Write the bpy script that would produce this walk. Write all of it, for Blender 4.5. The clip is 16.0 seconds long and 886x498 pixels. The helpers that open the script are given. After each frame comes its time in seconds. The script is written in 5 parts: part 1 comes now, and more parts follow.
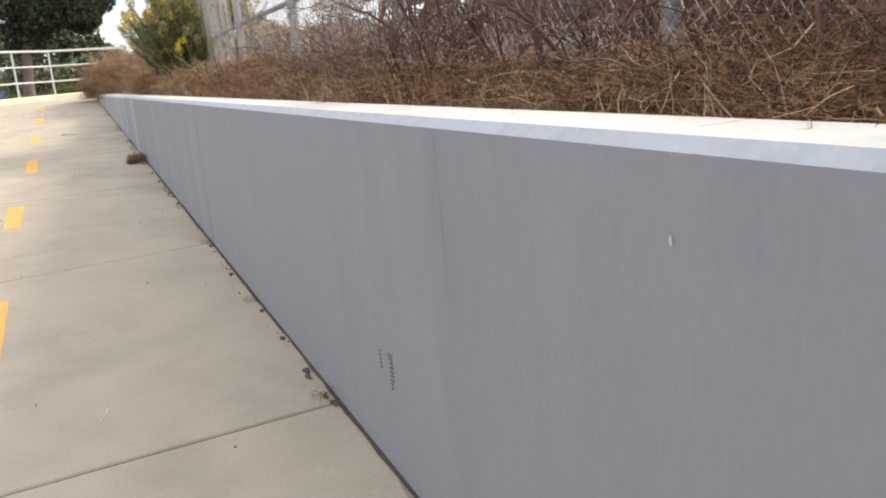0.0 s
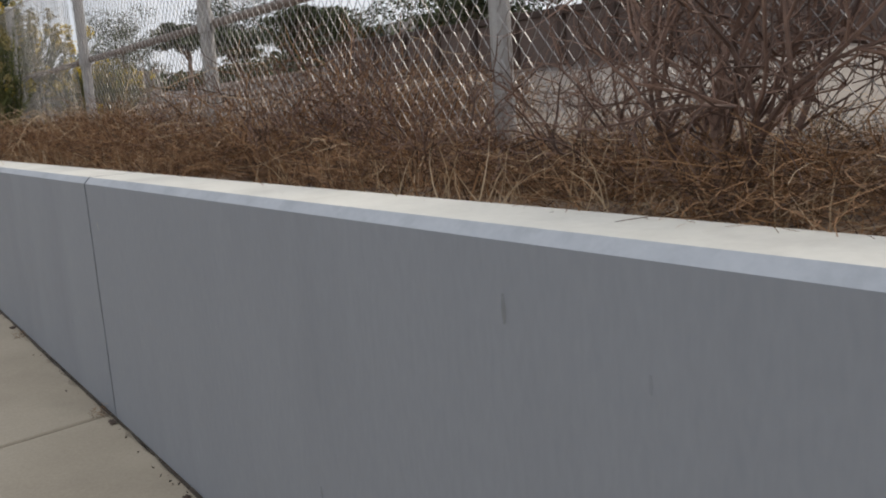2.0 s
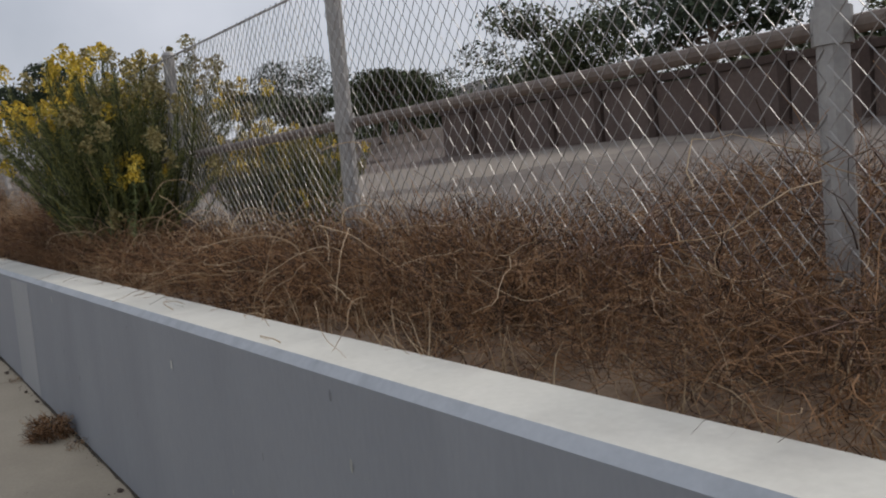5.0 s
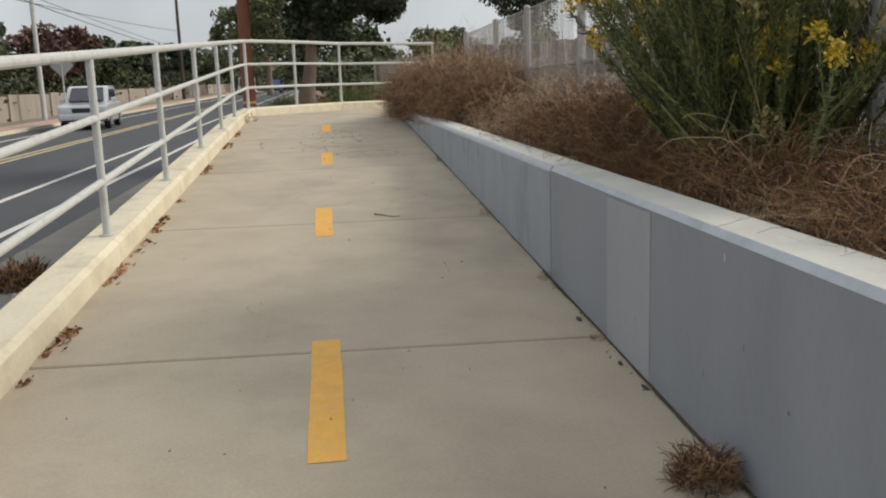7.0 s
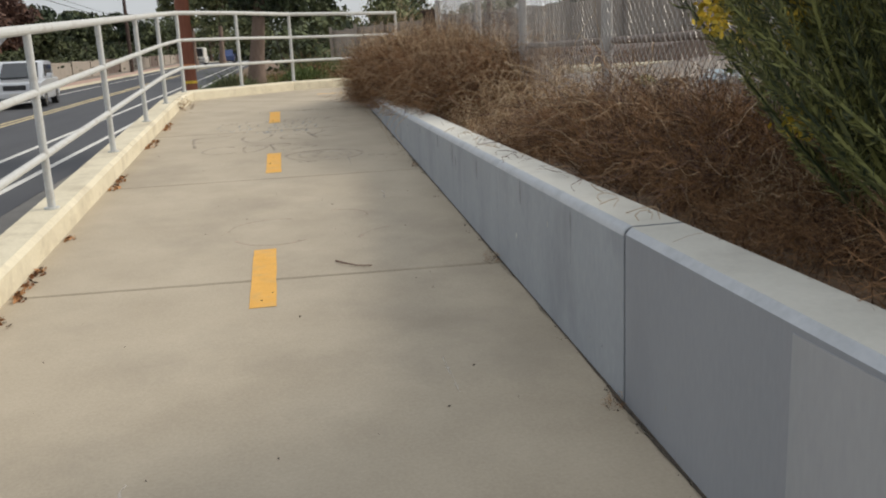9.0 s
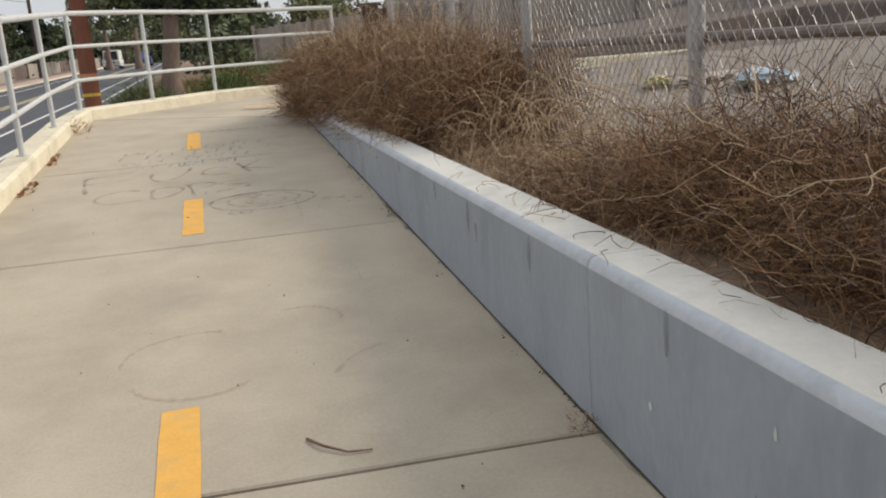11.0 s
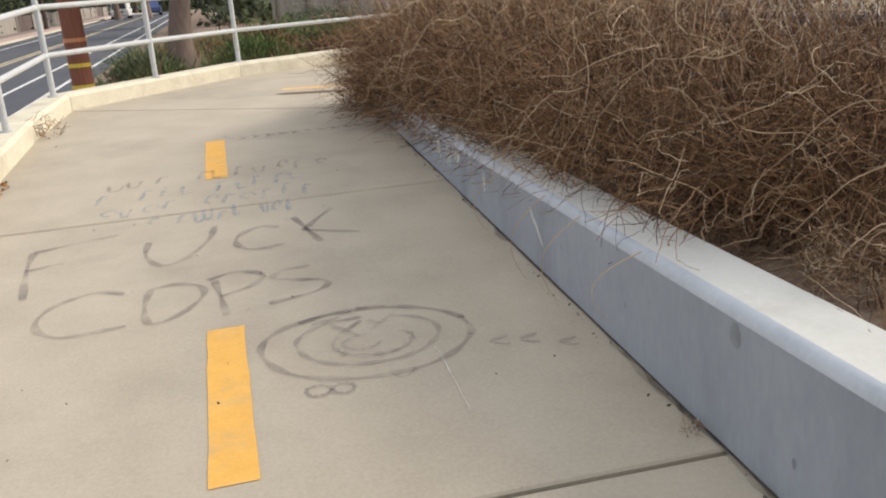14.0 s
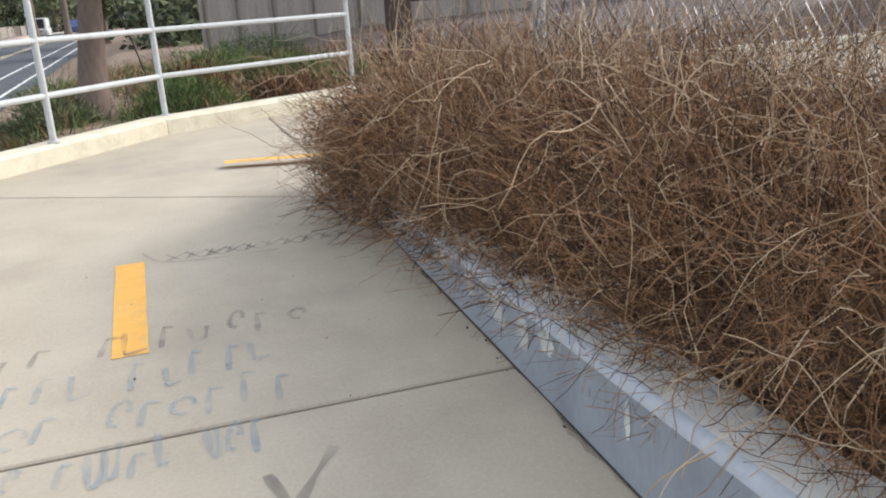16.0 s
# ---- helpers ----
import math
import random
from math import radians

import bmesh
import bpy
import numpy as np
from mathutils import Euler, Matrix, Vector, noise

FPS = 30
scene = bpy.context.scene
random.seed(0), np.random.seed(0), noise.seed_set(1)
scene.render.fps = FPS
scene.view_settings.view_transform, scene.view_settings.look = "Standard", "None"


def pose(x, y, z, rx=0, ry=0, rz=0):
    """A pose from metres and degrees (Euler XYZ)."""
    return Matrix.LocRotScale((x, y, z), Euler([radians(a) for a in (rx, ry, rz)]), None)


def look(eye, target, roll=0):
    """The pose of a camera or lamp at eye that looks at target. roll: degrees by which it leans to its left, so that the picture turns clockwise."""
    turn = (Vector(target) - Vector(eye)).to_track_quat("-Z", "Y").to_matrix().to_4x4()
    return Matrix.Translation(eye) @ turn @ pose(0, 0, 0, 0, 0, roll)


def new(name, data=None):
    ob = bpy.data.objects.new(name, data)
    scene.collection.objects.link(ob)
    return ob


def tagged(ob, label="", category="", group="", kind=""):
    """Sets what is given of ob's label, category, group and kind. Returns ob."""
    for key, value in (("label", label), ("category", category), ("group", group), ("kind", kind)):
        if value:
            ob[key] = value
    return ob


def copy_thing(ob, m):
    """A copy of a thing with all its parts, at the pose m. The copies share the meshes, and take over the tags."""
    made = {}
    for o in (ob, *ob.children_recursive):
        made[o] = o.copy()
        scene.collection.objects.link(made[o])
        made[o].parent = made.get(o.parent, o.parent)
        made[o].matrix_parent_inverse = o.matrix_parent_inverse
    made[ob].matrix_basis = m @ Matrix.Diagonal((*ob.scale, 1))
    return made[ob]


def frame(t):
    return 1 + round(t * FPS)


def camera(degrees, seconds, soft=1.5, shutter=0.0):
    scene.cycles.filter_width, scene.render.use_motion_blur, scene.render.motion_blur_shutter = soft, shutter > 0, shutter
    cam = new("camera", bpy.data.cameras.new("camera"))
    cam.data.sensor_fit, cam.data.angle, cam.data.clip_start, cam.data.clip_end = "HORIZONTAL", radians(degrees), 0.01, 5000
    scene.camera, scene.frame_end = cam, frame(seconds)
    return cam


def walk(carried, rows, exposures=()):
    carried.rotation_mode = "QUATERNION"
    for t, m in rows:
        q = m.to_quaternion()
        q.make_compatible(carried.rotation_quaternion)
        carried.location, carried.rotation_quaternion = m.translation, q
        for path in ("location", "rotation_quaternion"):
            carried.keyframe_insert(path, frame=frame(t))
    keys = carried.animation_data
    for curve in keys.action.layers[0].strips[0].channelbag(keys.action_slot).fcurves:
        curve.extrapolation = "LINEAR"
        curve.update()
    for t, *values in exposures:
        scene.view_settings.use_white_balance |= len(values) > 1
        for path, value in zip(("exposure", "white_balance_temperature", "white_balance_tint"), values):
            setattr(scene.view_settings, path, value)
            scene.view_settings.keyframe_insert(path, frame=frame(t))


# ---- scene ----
# The walk: seconds, place, yaw, pitch, roll
PATH = [
    (0.0, -0.742, -3.560, 1.103, -23.60, -11.93, 5.44),
    (0.5, -0.852, -2.976, 1.096, -25.68, -10.42, 3.20),
    (1.0, -0.900, -2.353, 1.135, -25.67, -8.70, 3.17),
    (1.5, -0.958, -1.789, 1.168, -30.76, -8.92, 3.93),
    (2.0, -0.878, -1.228, 1.202, -37.81, -9.38, 4.02),
    (2.5, -0.743, -0.711, 1.209, -48.45, -9.58, 4.54),
    (3.0, -0.610, -0.235, 1.241, -57.13, -8.85, 4.97),
    (5.5, -0.936, 2.535, 1.472, -31.84, -5.24, 4.04),
    (6.0, -1.022, 3.034, 1.476, -28.63, -7.80, 1.92),
    (6.5, -1.102, 3.577, 1.506, -14.55, -10.62, 2.04),
    (7.0, -1.100, 4.098, 1.522, -7.53, -10.54, 1.91),
    (7.5, -1.020, 4.569, 1.527, -7.79, -10.83, 1.99),
    (8.0, -1.021, 5.061, 1.530, -8.18, -11.35, 2.18),
    (8.2, -1.013, 5.217, 1.598, -9.09, -11.70, 2.14),
    (10.3, -0.983, 7.193, 1.697, -11.80, -13.45, 3.32),
    (10.5, -0.977, 7.394, 1.709, -13.41, -13.43, 3.44),
    (11.0, -0.960, 7.874, 1.743, -15.21, -13.40, 4.15),
    (11.5, -1.005, 8.401, 1.768, -16.27, -12.18, 5.45),
    (12.0, -0.952, 8.906, 1.790, -21.29, -13.41, 5.90),
    (12.5, -0.967, 9.413, 1.822, -21.54, -13.97, 6.23),
    (13.0, -0.928, 9.903, 1.829, -21.71, -13.77, 6.24),
    (13.5, -0.963, 10.417, 1.859, -16.71, -15.28, 5.45),
    (14.0, -1.025, 10.909, 1.885, -14.41, -16.65, 4.36),
    (14.5, -1.060, 11.441, 1.871, -11.12, -17.05, 2.24),
    (15.0, -1.051, 11.914, 1.946, -11.65, -17.83, 3.24),
    (15.5, -0.949, 12.420, 1.966, -16.24, -16.62, 3.38),
    (16.0, -0.938, 12.800, 2.058, -18.86, -15.85, 4.18),
]
cam = camera(54.17, 16.0, soft=2.0)
walk(cam, [(t, pose(x, y, z, 90 + p, r, a)) for t, x, y, z, a, p, r in PATH],
     exposures=[(0.0, 0.4, 6500, 12), (1.0, -0.08, 6450, 12), (2.0, -0.36, 6400, 11), (3.0, -0.16, 6500, 13), (5.5, -0.88, 6200, 11), (6.0, -0.8, 6300, 10), (6.5, -0.38, 6300, 10), (7.0, -0.55, 6500, 8), (8.0, -0.56, 6500, 8), (10.5, -0.36, 6450, 10), (11.5, -0.36, 6450, 10), (13.0, -0.4, 6450, 11), (13.5, -0.22, 6350, 11), (14.0, -0.12, 6300, 11), (15.0, 0.0, 6050, 10), (16.0, 0.12, 5850, 10)])

# ---------------------------------------------------------------- light: bright overcast
world = bpy.data.worlds.new("sky")
scene.world = world
world.use_nodes = True
wn, wl = world.node_tree.nodes, world.node_tree.links
wn.clear()
sky = wn.new("ShaderNodeTexSky")
sky.sky_type, sky.sun_disc = "NISHITA", False
sky.sun_elevation, sky.sun_rotation = radians(34), radians(90)
sky.dust_density = 3.0
clouds = wn.new("ShaderNodeTexNoise")
clouds.inputs["Scale"].default_value, clouds.inputs["Detail"].default_value = 2.2, 6
ramp = wn.new("ShaderNodeMapRange")
ramp.inputs["From Min"].default_value, ramp.inputs["From Max"].default_value = 0.3, 0.62
ramp.inputs["To Min"].default_value, ramp.inputs["To Max"].default_value = 0.5, 0.97
cmix = wn.new("ShaderNodeMix")
cmix.data_type = "RGBA"
cmix.inputs["B"].default_value = (11.0, 11.3, 11.9, 1)
wbg, wout = wn.new("ShaderNodeBackground"), wn.new("ShaderNodeOutputWorld")
wbg.inputs["Strength"].default_value = 0.105
wl.new(clouds.outputs["Fac"], ramp.inputs["Value"])
wl.new(ramp.outputs["Result"], cmix.inputs["Factor"])
wl.new(sky.outputs["Color"], cmix.inputs["A"])
wl.new(cmix.outputs["Result"], wbg.inputs["Color"])
wl.new(wbg.outputs["Background"], wout.inputs["Surface"])
sun = new("sun", bpy.data.lights.new("sun", "SUN"))
sun.data.energy, sun.data.angle, sun.data.color = 3.7, radians(19), (1.0, 0.91, 0.79)
sun.matrix_world = look((18, 2, 12.4), (0, 0, 0))


# ---------------------------------------------------------------- materials
def material(name, dark, light, scale=8.0, rough=0.85, bump=0.15, fine=60.0, metal=0.0, island=0.0, stain=None, stain_scale=1.2,
             stain_amount=0.5, stretch=(1, 1, 1), coat=0.0):
    m = bpy.data.materials.new(name)
    m.use_nodes = True
    n, l = m.node_tree.nodes, m.node_tree.links
    b = n["Principled BSDF"]
    b.inputs["Roughness"].default_value, b.inputs["Metallic"].default_value = rough, metal
    b.inputs["Coat Weight"].default_value = coat
    tc, mp = n.new("ShaderNodeTexCoord"), n.new("ShaderNodeMapping")
    mp.inputs["Scale"].default_value = stretch
    l.new(tc.outputs["Object"], mp.inputs["Vector"])
    a, c = n.new("ShaderNodeTexNoise"), n.new("ShaderNodeTexNoise")
    for t, s, dd in ((a, scale, 5), (c, fine, 4)):
        t.inputs["Scale"].default_value, t.inputs["Detail"].default_value = s, dd
        l.new(mp.outputs["Vector"], t.inputs["Vector"])
    add = n.new("ShaderNodeMath")
    add.operation = "MULTIPLY_ADD"
    add.inputs[1].default_value = 0.45
    l.new(c.outputs["Fac"], add.inputs[0])
    sub = n.new("ShaderNodeMath")
    sub.operation = "MULTIPLY"
    sub.inputs[1].default_value = 0.6
    l.new(a.outputs["Fac"], sub.inputs[0])
    l.new(sub.outputs[0], add.inputs[2])
    fac = add.outputs[0]
    if island:
        g = n.new("ShaderNodeNewGeometry")
        k = n.new("ShaderNodeMath")
        k.operation = "MULTIPLY_ADD"
        k.inputs[1].default_value = island
        sh = n.new("ShaderNodeMath")
        sh.operation = "SUBTRACT"
        sh.inputs[1].default_value = island / 2
        l.new(fac, sh.inputs[0])
        l.new(g.outputs["Random Per Island"], k.inputs[0])
        l.new(sh.outputs[0], k.inputs[2])
        fac = k.outputs[0]
    r = n.new("ShaderNodeValToRGB")
    r.color_ramp.elements[0].position, r.color_ramp.elements[1].position = 0.3, 0.75
    r.color_ramp.elements[0].color, r.color_ramp.elements[1].color = (*dark, 1), (*light, 1)
    l.new(fac, r.inputs["Fac"])
    col = r.outputs["Color"]
    if stain:
        s = n.new("ShaderNodeTexNoise")
        s.inputs["Scale"].default_value, s.inputs["Detail"].default_value, s.inputs["Roughness"].default_value = stain_scale, 7, 0.65
        l.new(mp.outputs["Vector"], s.inputs["Vector"])
        q = n.new("ShaderNodeMapRange")
        q.inputs["From Min"].default_value, q.inputs["From Max"].default_value, q.inputs["To Max"].default_value = 0.5, 0.72, stain_amount
        l.new(s.outputs["Fac"], q.inputs["Value"])
        x = n.new("ShaderNodeMix")
        x.data_type = "RGBA"
        x.inputs["B"].default_value = (*stain, 1)
        l.new(q.outputs["Result"], x.inputs["Factor"])
        l.new(col, x.inputs["A"])
        col = x.outputs["Result"]
    l.new(col, b.inputs["Base Color"])
    if bump:
        u = n.new("ShaderNodeBump")
        u.inputs["Strength"].default_value, u.inputs["Distance"].default_value = bump, 0.01
        l.new(add.outputs[0], u.inputs["Height"])
        l.new(u.outputs["Normal"], b.inputs["Normal"])
    return m


def paint_mark(name, colour, cover):
    """Worn paint or spray on concrete, patchy enough to let the ground through."""
    m = bpy.data.materials.new(name)
    m.use_nodes = True
    n, l = m.node_tree.nodes, m.node_tree.links
    b, out = n["Principled BSDF"], n["Material Output"]
    b.inputs["Base Color"].default_value, b.inputs["Roughness"].default_value = (*colour, 1), 0.8
    tc, t = n.new("ShaderNodeTexCoord"), n.new("ShaderNodeTexNoise")
    t.inputs["Scale"].default_value, t.inputs["Detail"].default_value = 9, 8
    l.new(tc.outputs["Object"], t.inputs["Vector"])
    q = n.new("ShaderNodeMapRange")
    q.inputs["From Min"].default_value, q.inputs["From Max"].default_value = 0.25, 0.7
    q.inputs["To Min"].default_value, q.inputs["To Max"].default_value = max(0, cover - 0.35), min(1, cover + 0.25)
    l.new(t.outputs["Fac"], q.inputs["Value"])
    tr, mix = n.new("ShaderNodeBsdfTransparent"), n.new("ShaderNodeMixShader")
    l.new(q.outputs["Result"], mix.inputs["Fac"])
    l.new(tr.outputs[0], mix.inputs[1])
    l.new(b.outputs[0], mix.inputs[2])
    l.new(mix.outputs[0], out.inputs["Surface"])
    return m


CONCRETE = material("path_concrete", (0.37, 0.315, 0.235), (0.49, 0.425, 0.325), 3, 0.9, 0.12, 90, stain=(0.22, 0.19, 0.15), stain_amount=0.35, stain_scale=1.1)
JOINT = material("joint_dirt", (0.05, 0.04, 0.03), (0.1, 0.08, 0.06), 20, 0.95)
KERB = material("cream_kerb_paint", (0.58, 0.52, 0.38), (0.74, 0.68, 0.52), 4, 0.8, 0.2, 50, stain=(0.3, 0.24, 0.17), stain_amount=0.5, stain_scale=3)
WALL = material("grey_wall_paint", (0.222, 0.238, 0.264), (0.268, 0.284, 0.31), 2.0, 0.75, 0.08, 70, stain=(0.185, 0.198, 0.222), stain_amount=0.5, stain_scale=1.9, stretch=(1, 1, 0.3))
OLDWALL = material("weathered_wall_paint", (0.245, 0.27, 0.30), (0.325, 0.352, 0.38), 3.5, 0.78, 0.15, 45, stain=(0.17, 0.186, 0.208), stain_amount=0.65, stain_scale=2.6, stretch=(1, 1, 0.4))
# top of the wall, paler and warmer than its face
WALLTOP = material("wall_cap_pale", (0.58, 0.57, 0.51), (0.68, 0.665, 0.60), 5, 0.8, 0.1, 60, stain=(0.42, 0.40, 0.36), stain_amount=0.5, stain_scale=4)
# arris paler than the face: brightening towards the sky put into its colour
LIT_EDGE = material("wall_edge_skylit", (0.40, 0.425, 0.455), (0.50, 0.525, 0.55), 6, 0.75, 0.12, 60, stain=(0.3, 0.32, 0.34), stain_amount=0.6, stain_scale=7)
PATCH = material("light_patch_paint", (0.29, 0.302, 0.32), (0.345, 0.356, 0.372), 3, 0.75, 0.08, 60, stretch=(1, 1, 0.3))
YELLOW = material("yellow_stripe_paint", (0.70, 0.36, 0.06), (0.82, 0.46, 0.1), 14, 0.7, 0.15, 80, stain=(0.5, 0.36, 0.18), stain_amount=0.5, stain_scale=9)
SOIL = material("dry_soil", (0.12, 0.075, 0.045), (0.27, 0.19, 0.125), 5, 0.95, 0.6, 40, stain=(0.33, 0.27, 0.2), stain_amount=0.6, stain_scale=2.5)
LOT = material("sandy_lot", (0.155, 0.132, 0.108), (0.235, 0.2, 0.165), 0.6, 0.95, 0.25, 12, stain=(0.2, 0.16, 0.12), stain_amount=0.5, stain_scale=0.35)
DARKLOT = material("dark_dry_earth", (0.07, 0.055, 0.046), (0.13, 0.106, 0.088), 1.2, 0.95, 0.4, 18, stain=(0.21, 0.18, 0.15), stain_amount=0.5, stain_scale=0.9)
MULCH = material("dark_mulch", (0.06, 0.042, 0.034), (0.13, 0.095, 0.075), 2, 0.95, 0.5, 25, stain=(0.2, 0.16, 0.13), stain_amount=0.4, stain_scale=0.8)
ASPHALT = material("asphalt", (0.045, 0.047, 0.055), (0.075, 0.077, 0.085), 1.5, 0.85, 0.3, 60, stain=(0.1, 0.1, 0.1), stain_amount=0.4, stain_scale=0.4, stretch=(1, 0.2, 1))
SHOULDER = material("worn_shoulder_asphalt", (0.13, 0.125, 0.115), (0.2, 0.19, 0.175), 2, 0.9, 0.3, 60, stain=(0.08, 0.08, 0.08), stain_amount=0.4)
LINE = material("road_line_paint", (0.55, 0.54, 0.5), (0.7, 0.69, 0.65), 6, 0.7, 0.1)
LINEY = material("centre_line_paint", (0.5, 0.4, 0.2), (0.6, 0.5, 0.3), 6, 0.7, 0.1)
PINK = material("pink_sidewalk", (0.42, 0.28, 0.22), (0.52, 0.36, 0.29), 2, 0.9, 0.1)
GALV = material("grey_rail_paint", (0.46, 0.47, 0.46), (0.6, 0.61, 0.59), 9, 0.65, 0.25, 90, stain=(0.3, 0.28, 0.25), stain_amount=0.65, stain_scale=9)
FENCE = material("galvanised_steel", (0.30, 0.29, 0.28), (0.43, 0.42, 0.40), 12, 0.5, 0.05, 80, metal=0.35)
RAILPIPE = material("rusty_rail_pipe", (0.13, 0.1, 0.085), (0.25, 0.205, 0.175), 9, 0.7, 0.1, 60, metal=0.2)
WIRE = material("fence_wire", (0.28, 0.27, 0.26), (0.42, 0.4, 0.38), 30, 0.5, 0, metal=0.3)
TWIG = material("brown_twigs", (0.05, 0.026, 0.014), (0.315, 0.172, 0.08), 3, 0.9, 0, 30, island=0.9)
STRAW = material("straw_stems", (0.30, 0.20, 0.11), (0.55, 0.42, 0.27), 6, 0.85, 0, 40, island=0.6)
DARKTWIG = material("dark_branches", (0.085, 0.052, 0.04), (0.24, 0.15, 0.11), 8, 0.9, 0, 40, island=0.5)
SHRUB = material("grey_green_leaves", (0.032, 0.046, 0.017), (0.21, 0.22, 0.068), 4, 0.7, 0, 30, island=0.9)
FLOWER = material("yellow_flowers", (0.4, 0.31, 0.035), (0.8, 0.58, 0.06), 8, 0.7, 0, 40, island=0.9)
STALK = material("pale_green_stalks", (0.10, 0.14, 0.05), (0.26, 0.3, 0.12), 6, 0.7, 0, 30, island=0.8)
FADED = material("faded_flower_heads", (0.2, 0.17, 0.06), (0.36, 0.3, 0.13), 8, 0.8, 0, 40, island=0.9)
PINE = material("pine_leaves", (0.018, 0.03, 0.016), (0.06, 0.085, 0.04), 1, 0.8, 0, 10, island=0.9)
OAK = material("olive_leaves", (0.03, 0.04, 0.018), (0.1, 0.12, 0.05), 1, 0.8, 0, 10, island=0.9)
GUM = material("gum_leaves", (0.07, 0.085, 0.04), (0.2, 0.22, 0.1), 1, 0.8, 0, 10, island=0.9)
RED_LEAF = material("reddish_leaves", (0.06, 0.03, 0.025), (0.14, 0.075, 0.05), 1, 0.8, 0, 10, island=0.9)
GRASS = material("green_grass", (0.05, 0.085, 0.02), (0.16, 0.21, 0.06), 2, 0.8, 0, 20, island=0.9)
BARK = material("tree_bark", (0.12, 0.085, 0.065), (0.26, 0.19, 0.15), 3, 0.95, 0.8, 25, stretch=(1, 1, 0.3))
POLE = material("red_brown_pole", (0.16, 0.055, 0.03), (0.27, 0.1, 0.055), 4, 0.8, 0.4, 40, stretch=(1, 1, 0.15))
GREYWOOD = material("weathered_wood", (0.22, 0.19, 0.16), (0.38, 0.335, 0.285), 3, 0.9, 0.4, 40, stretch=(1, 1, 0.15), island=0.4)
DARKWOOD = material("dark_timber", (0.045, 0.03, 0.024), (0.09, 0.06, 0.048), 4, 0.9, 0.3, 40)
STUCCO = material("beige_block_wall", (0.33, 0.29, 0.24), (0.45, 0.4, 0.335), 1, 0.9, 0.2, 20, stain=(0.22, 0.18, 0.15), stain_amount=0.5, stain_scale=0.7)
BROWNWALL = material("brown_block_wall", (0.09, 0.062, 0.052), (0.155, 0.115, 0.096), 2, 0.9, 0.2, 20, stain=(0.22, 0.19, 0.17), stain_amount=0.45, stain_scale=0.8)
ROOF = material("dark_roof_shingles", (0.05, 0.045, 0.042), (0.1, 0.09, 0.085), 2, 0.9, 0.3, 15)
CARPAINT = material("silver_car_paint", (0.55, 0.57, 0.6), (0.66, 0.68, 0.7), 2, 0.3, 0, metal=0.3, coat=0.6)
BLUECAR = material("blue_car_paint", (0.04, 0.07, 0.2), (0.06, 0.1, 0.26), 2, 0.3, 0, coat=0.6)
GLASS = material("car_glass", (0.02, 0.025, 0.03), (0.035, 0.04, 0.045), 2, 0.08, 0, coat=0.5)
TYRE = material("tyre_rubber", (0.015, 0.015, 0.015), (0.03, 0.03, 0.03), 20, 0.9, 0.1)
CHROME = material("bright_metal", (0.5, 0.5, 0.52), (0.6, 0.6, 0.62), 5, 0.25, 0, metal=0.9)
LAMP = material("headlight_lens", (0.6, 0.62, 0.65), (0.75, 0.77, 0.8), 5, 0.1, 0, coat=0.6)
BLACK = material("black_trim", (0.02, 0.02, 0.022), (0.04, 0.04, 0.042), 10, 0.6, 0)
CABLE = material("cable_black", (0.02, 0.02, 0.02), (0.03, 0.03, 0.03), 10, 0.7, 0)
SIGNM = material("sign_sheet_metal", (0.4, 0.41, 0.42), (0.5, 0.51, 0.52), 5, 0.5, 0, metal=0.3)
BAND = material("yellow_band", (0.6, 0.42, 0.03), (0.72, 0.52, 0.06), 8, 0.6, 0)
ORANGE = material("orange_band", (0.5, 0.2, 0.08), (0.62, 0.28, 0.12), 8, 0.6, 0)
LEAFLITTER = material("orange_dead_leaves", (0.2, 0.085, 0.035), (0.48, 0.25, 0.11), 9, 0.9, 0, 40, island=0.9)
HILL = material("hazy_hill", (0.16, 0.18, 0.17), (0.24, 0.26, 0.25), 0.02, 0.95, 0, 0.2)
BLUEBAG = material("blue_plastic", (0.27, 0.35, 0.4), (0.38, 0.45, 0.48), 8, 0.5, 0.2)
YELLOWBAG = material("yellow_plastic", (0.4, 0.37, 0.14), (0.5, 0.46, 0.22), 8, 0.5, 0.2)
SPRAY = paint_mark("black_spray_paint", (0.13, 0.11, 0.11), 0.21)
SPRAY_FAINT = paint_mark("faint_spray_paint", (0.17, 0.15, 0.15), 0.2)
CHALK = paint_mark("blue_chalk", (0.30, 0.37, 0.41), 0.26)
SCRATCH = paint_mark("pale_scratch", (0.66, 0.62, 0.55), 0.3)
SMEAR = paint_mark("white_paint_smear", (0.72, 0.72, 0.66), 0.6)
DAMP = paint_mark("damp_dirt", (0.12, 0.1, 0.075), 0.12)


# ---------------------------------------------------------------- building helpers
def part(name, bm, mat, parent=None, label=""):
    me = bpy.data.meshes.new(name)
    bm.to_mesh(me)
    bm.free()
    me.materials.append(mat)
    ob = new(name, me)
    ob.parent = parent
    return tagged(ob, label)


def thing(name, place=(0, 0, 0), label="", category="", group="", kind=""):
    ob = new(name)
    ob.location = place
    ob.empty_display_size = 0.1
    return tagged(ob, label, category, group, kind)


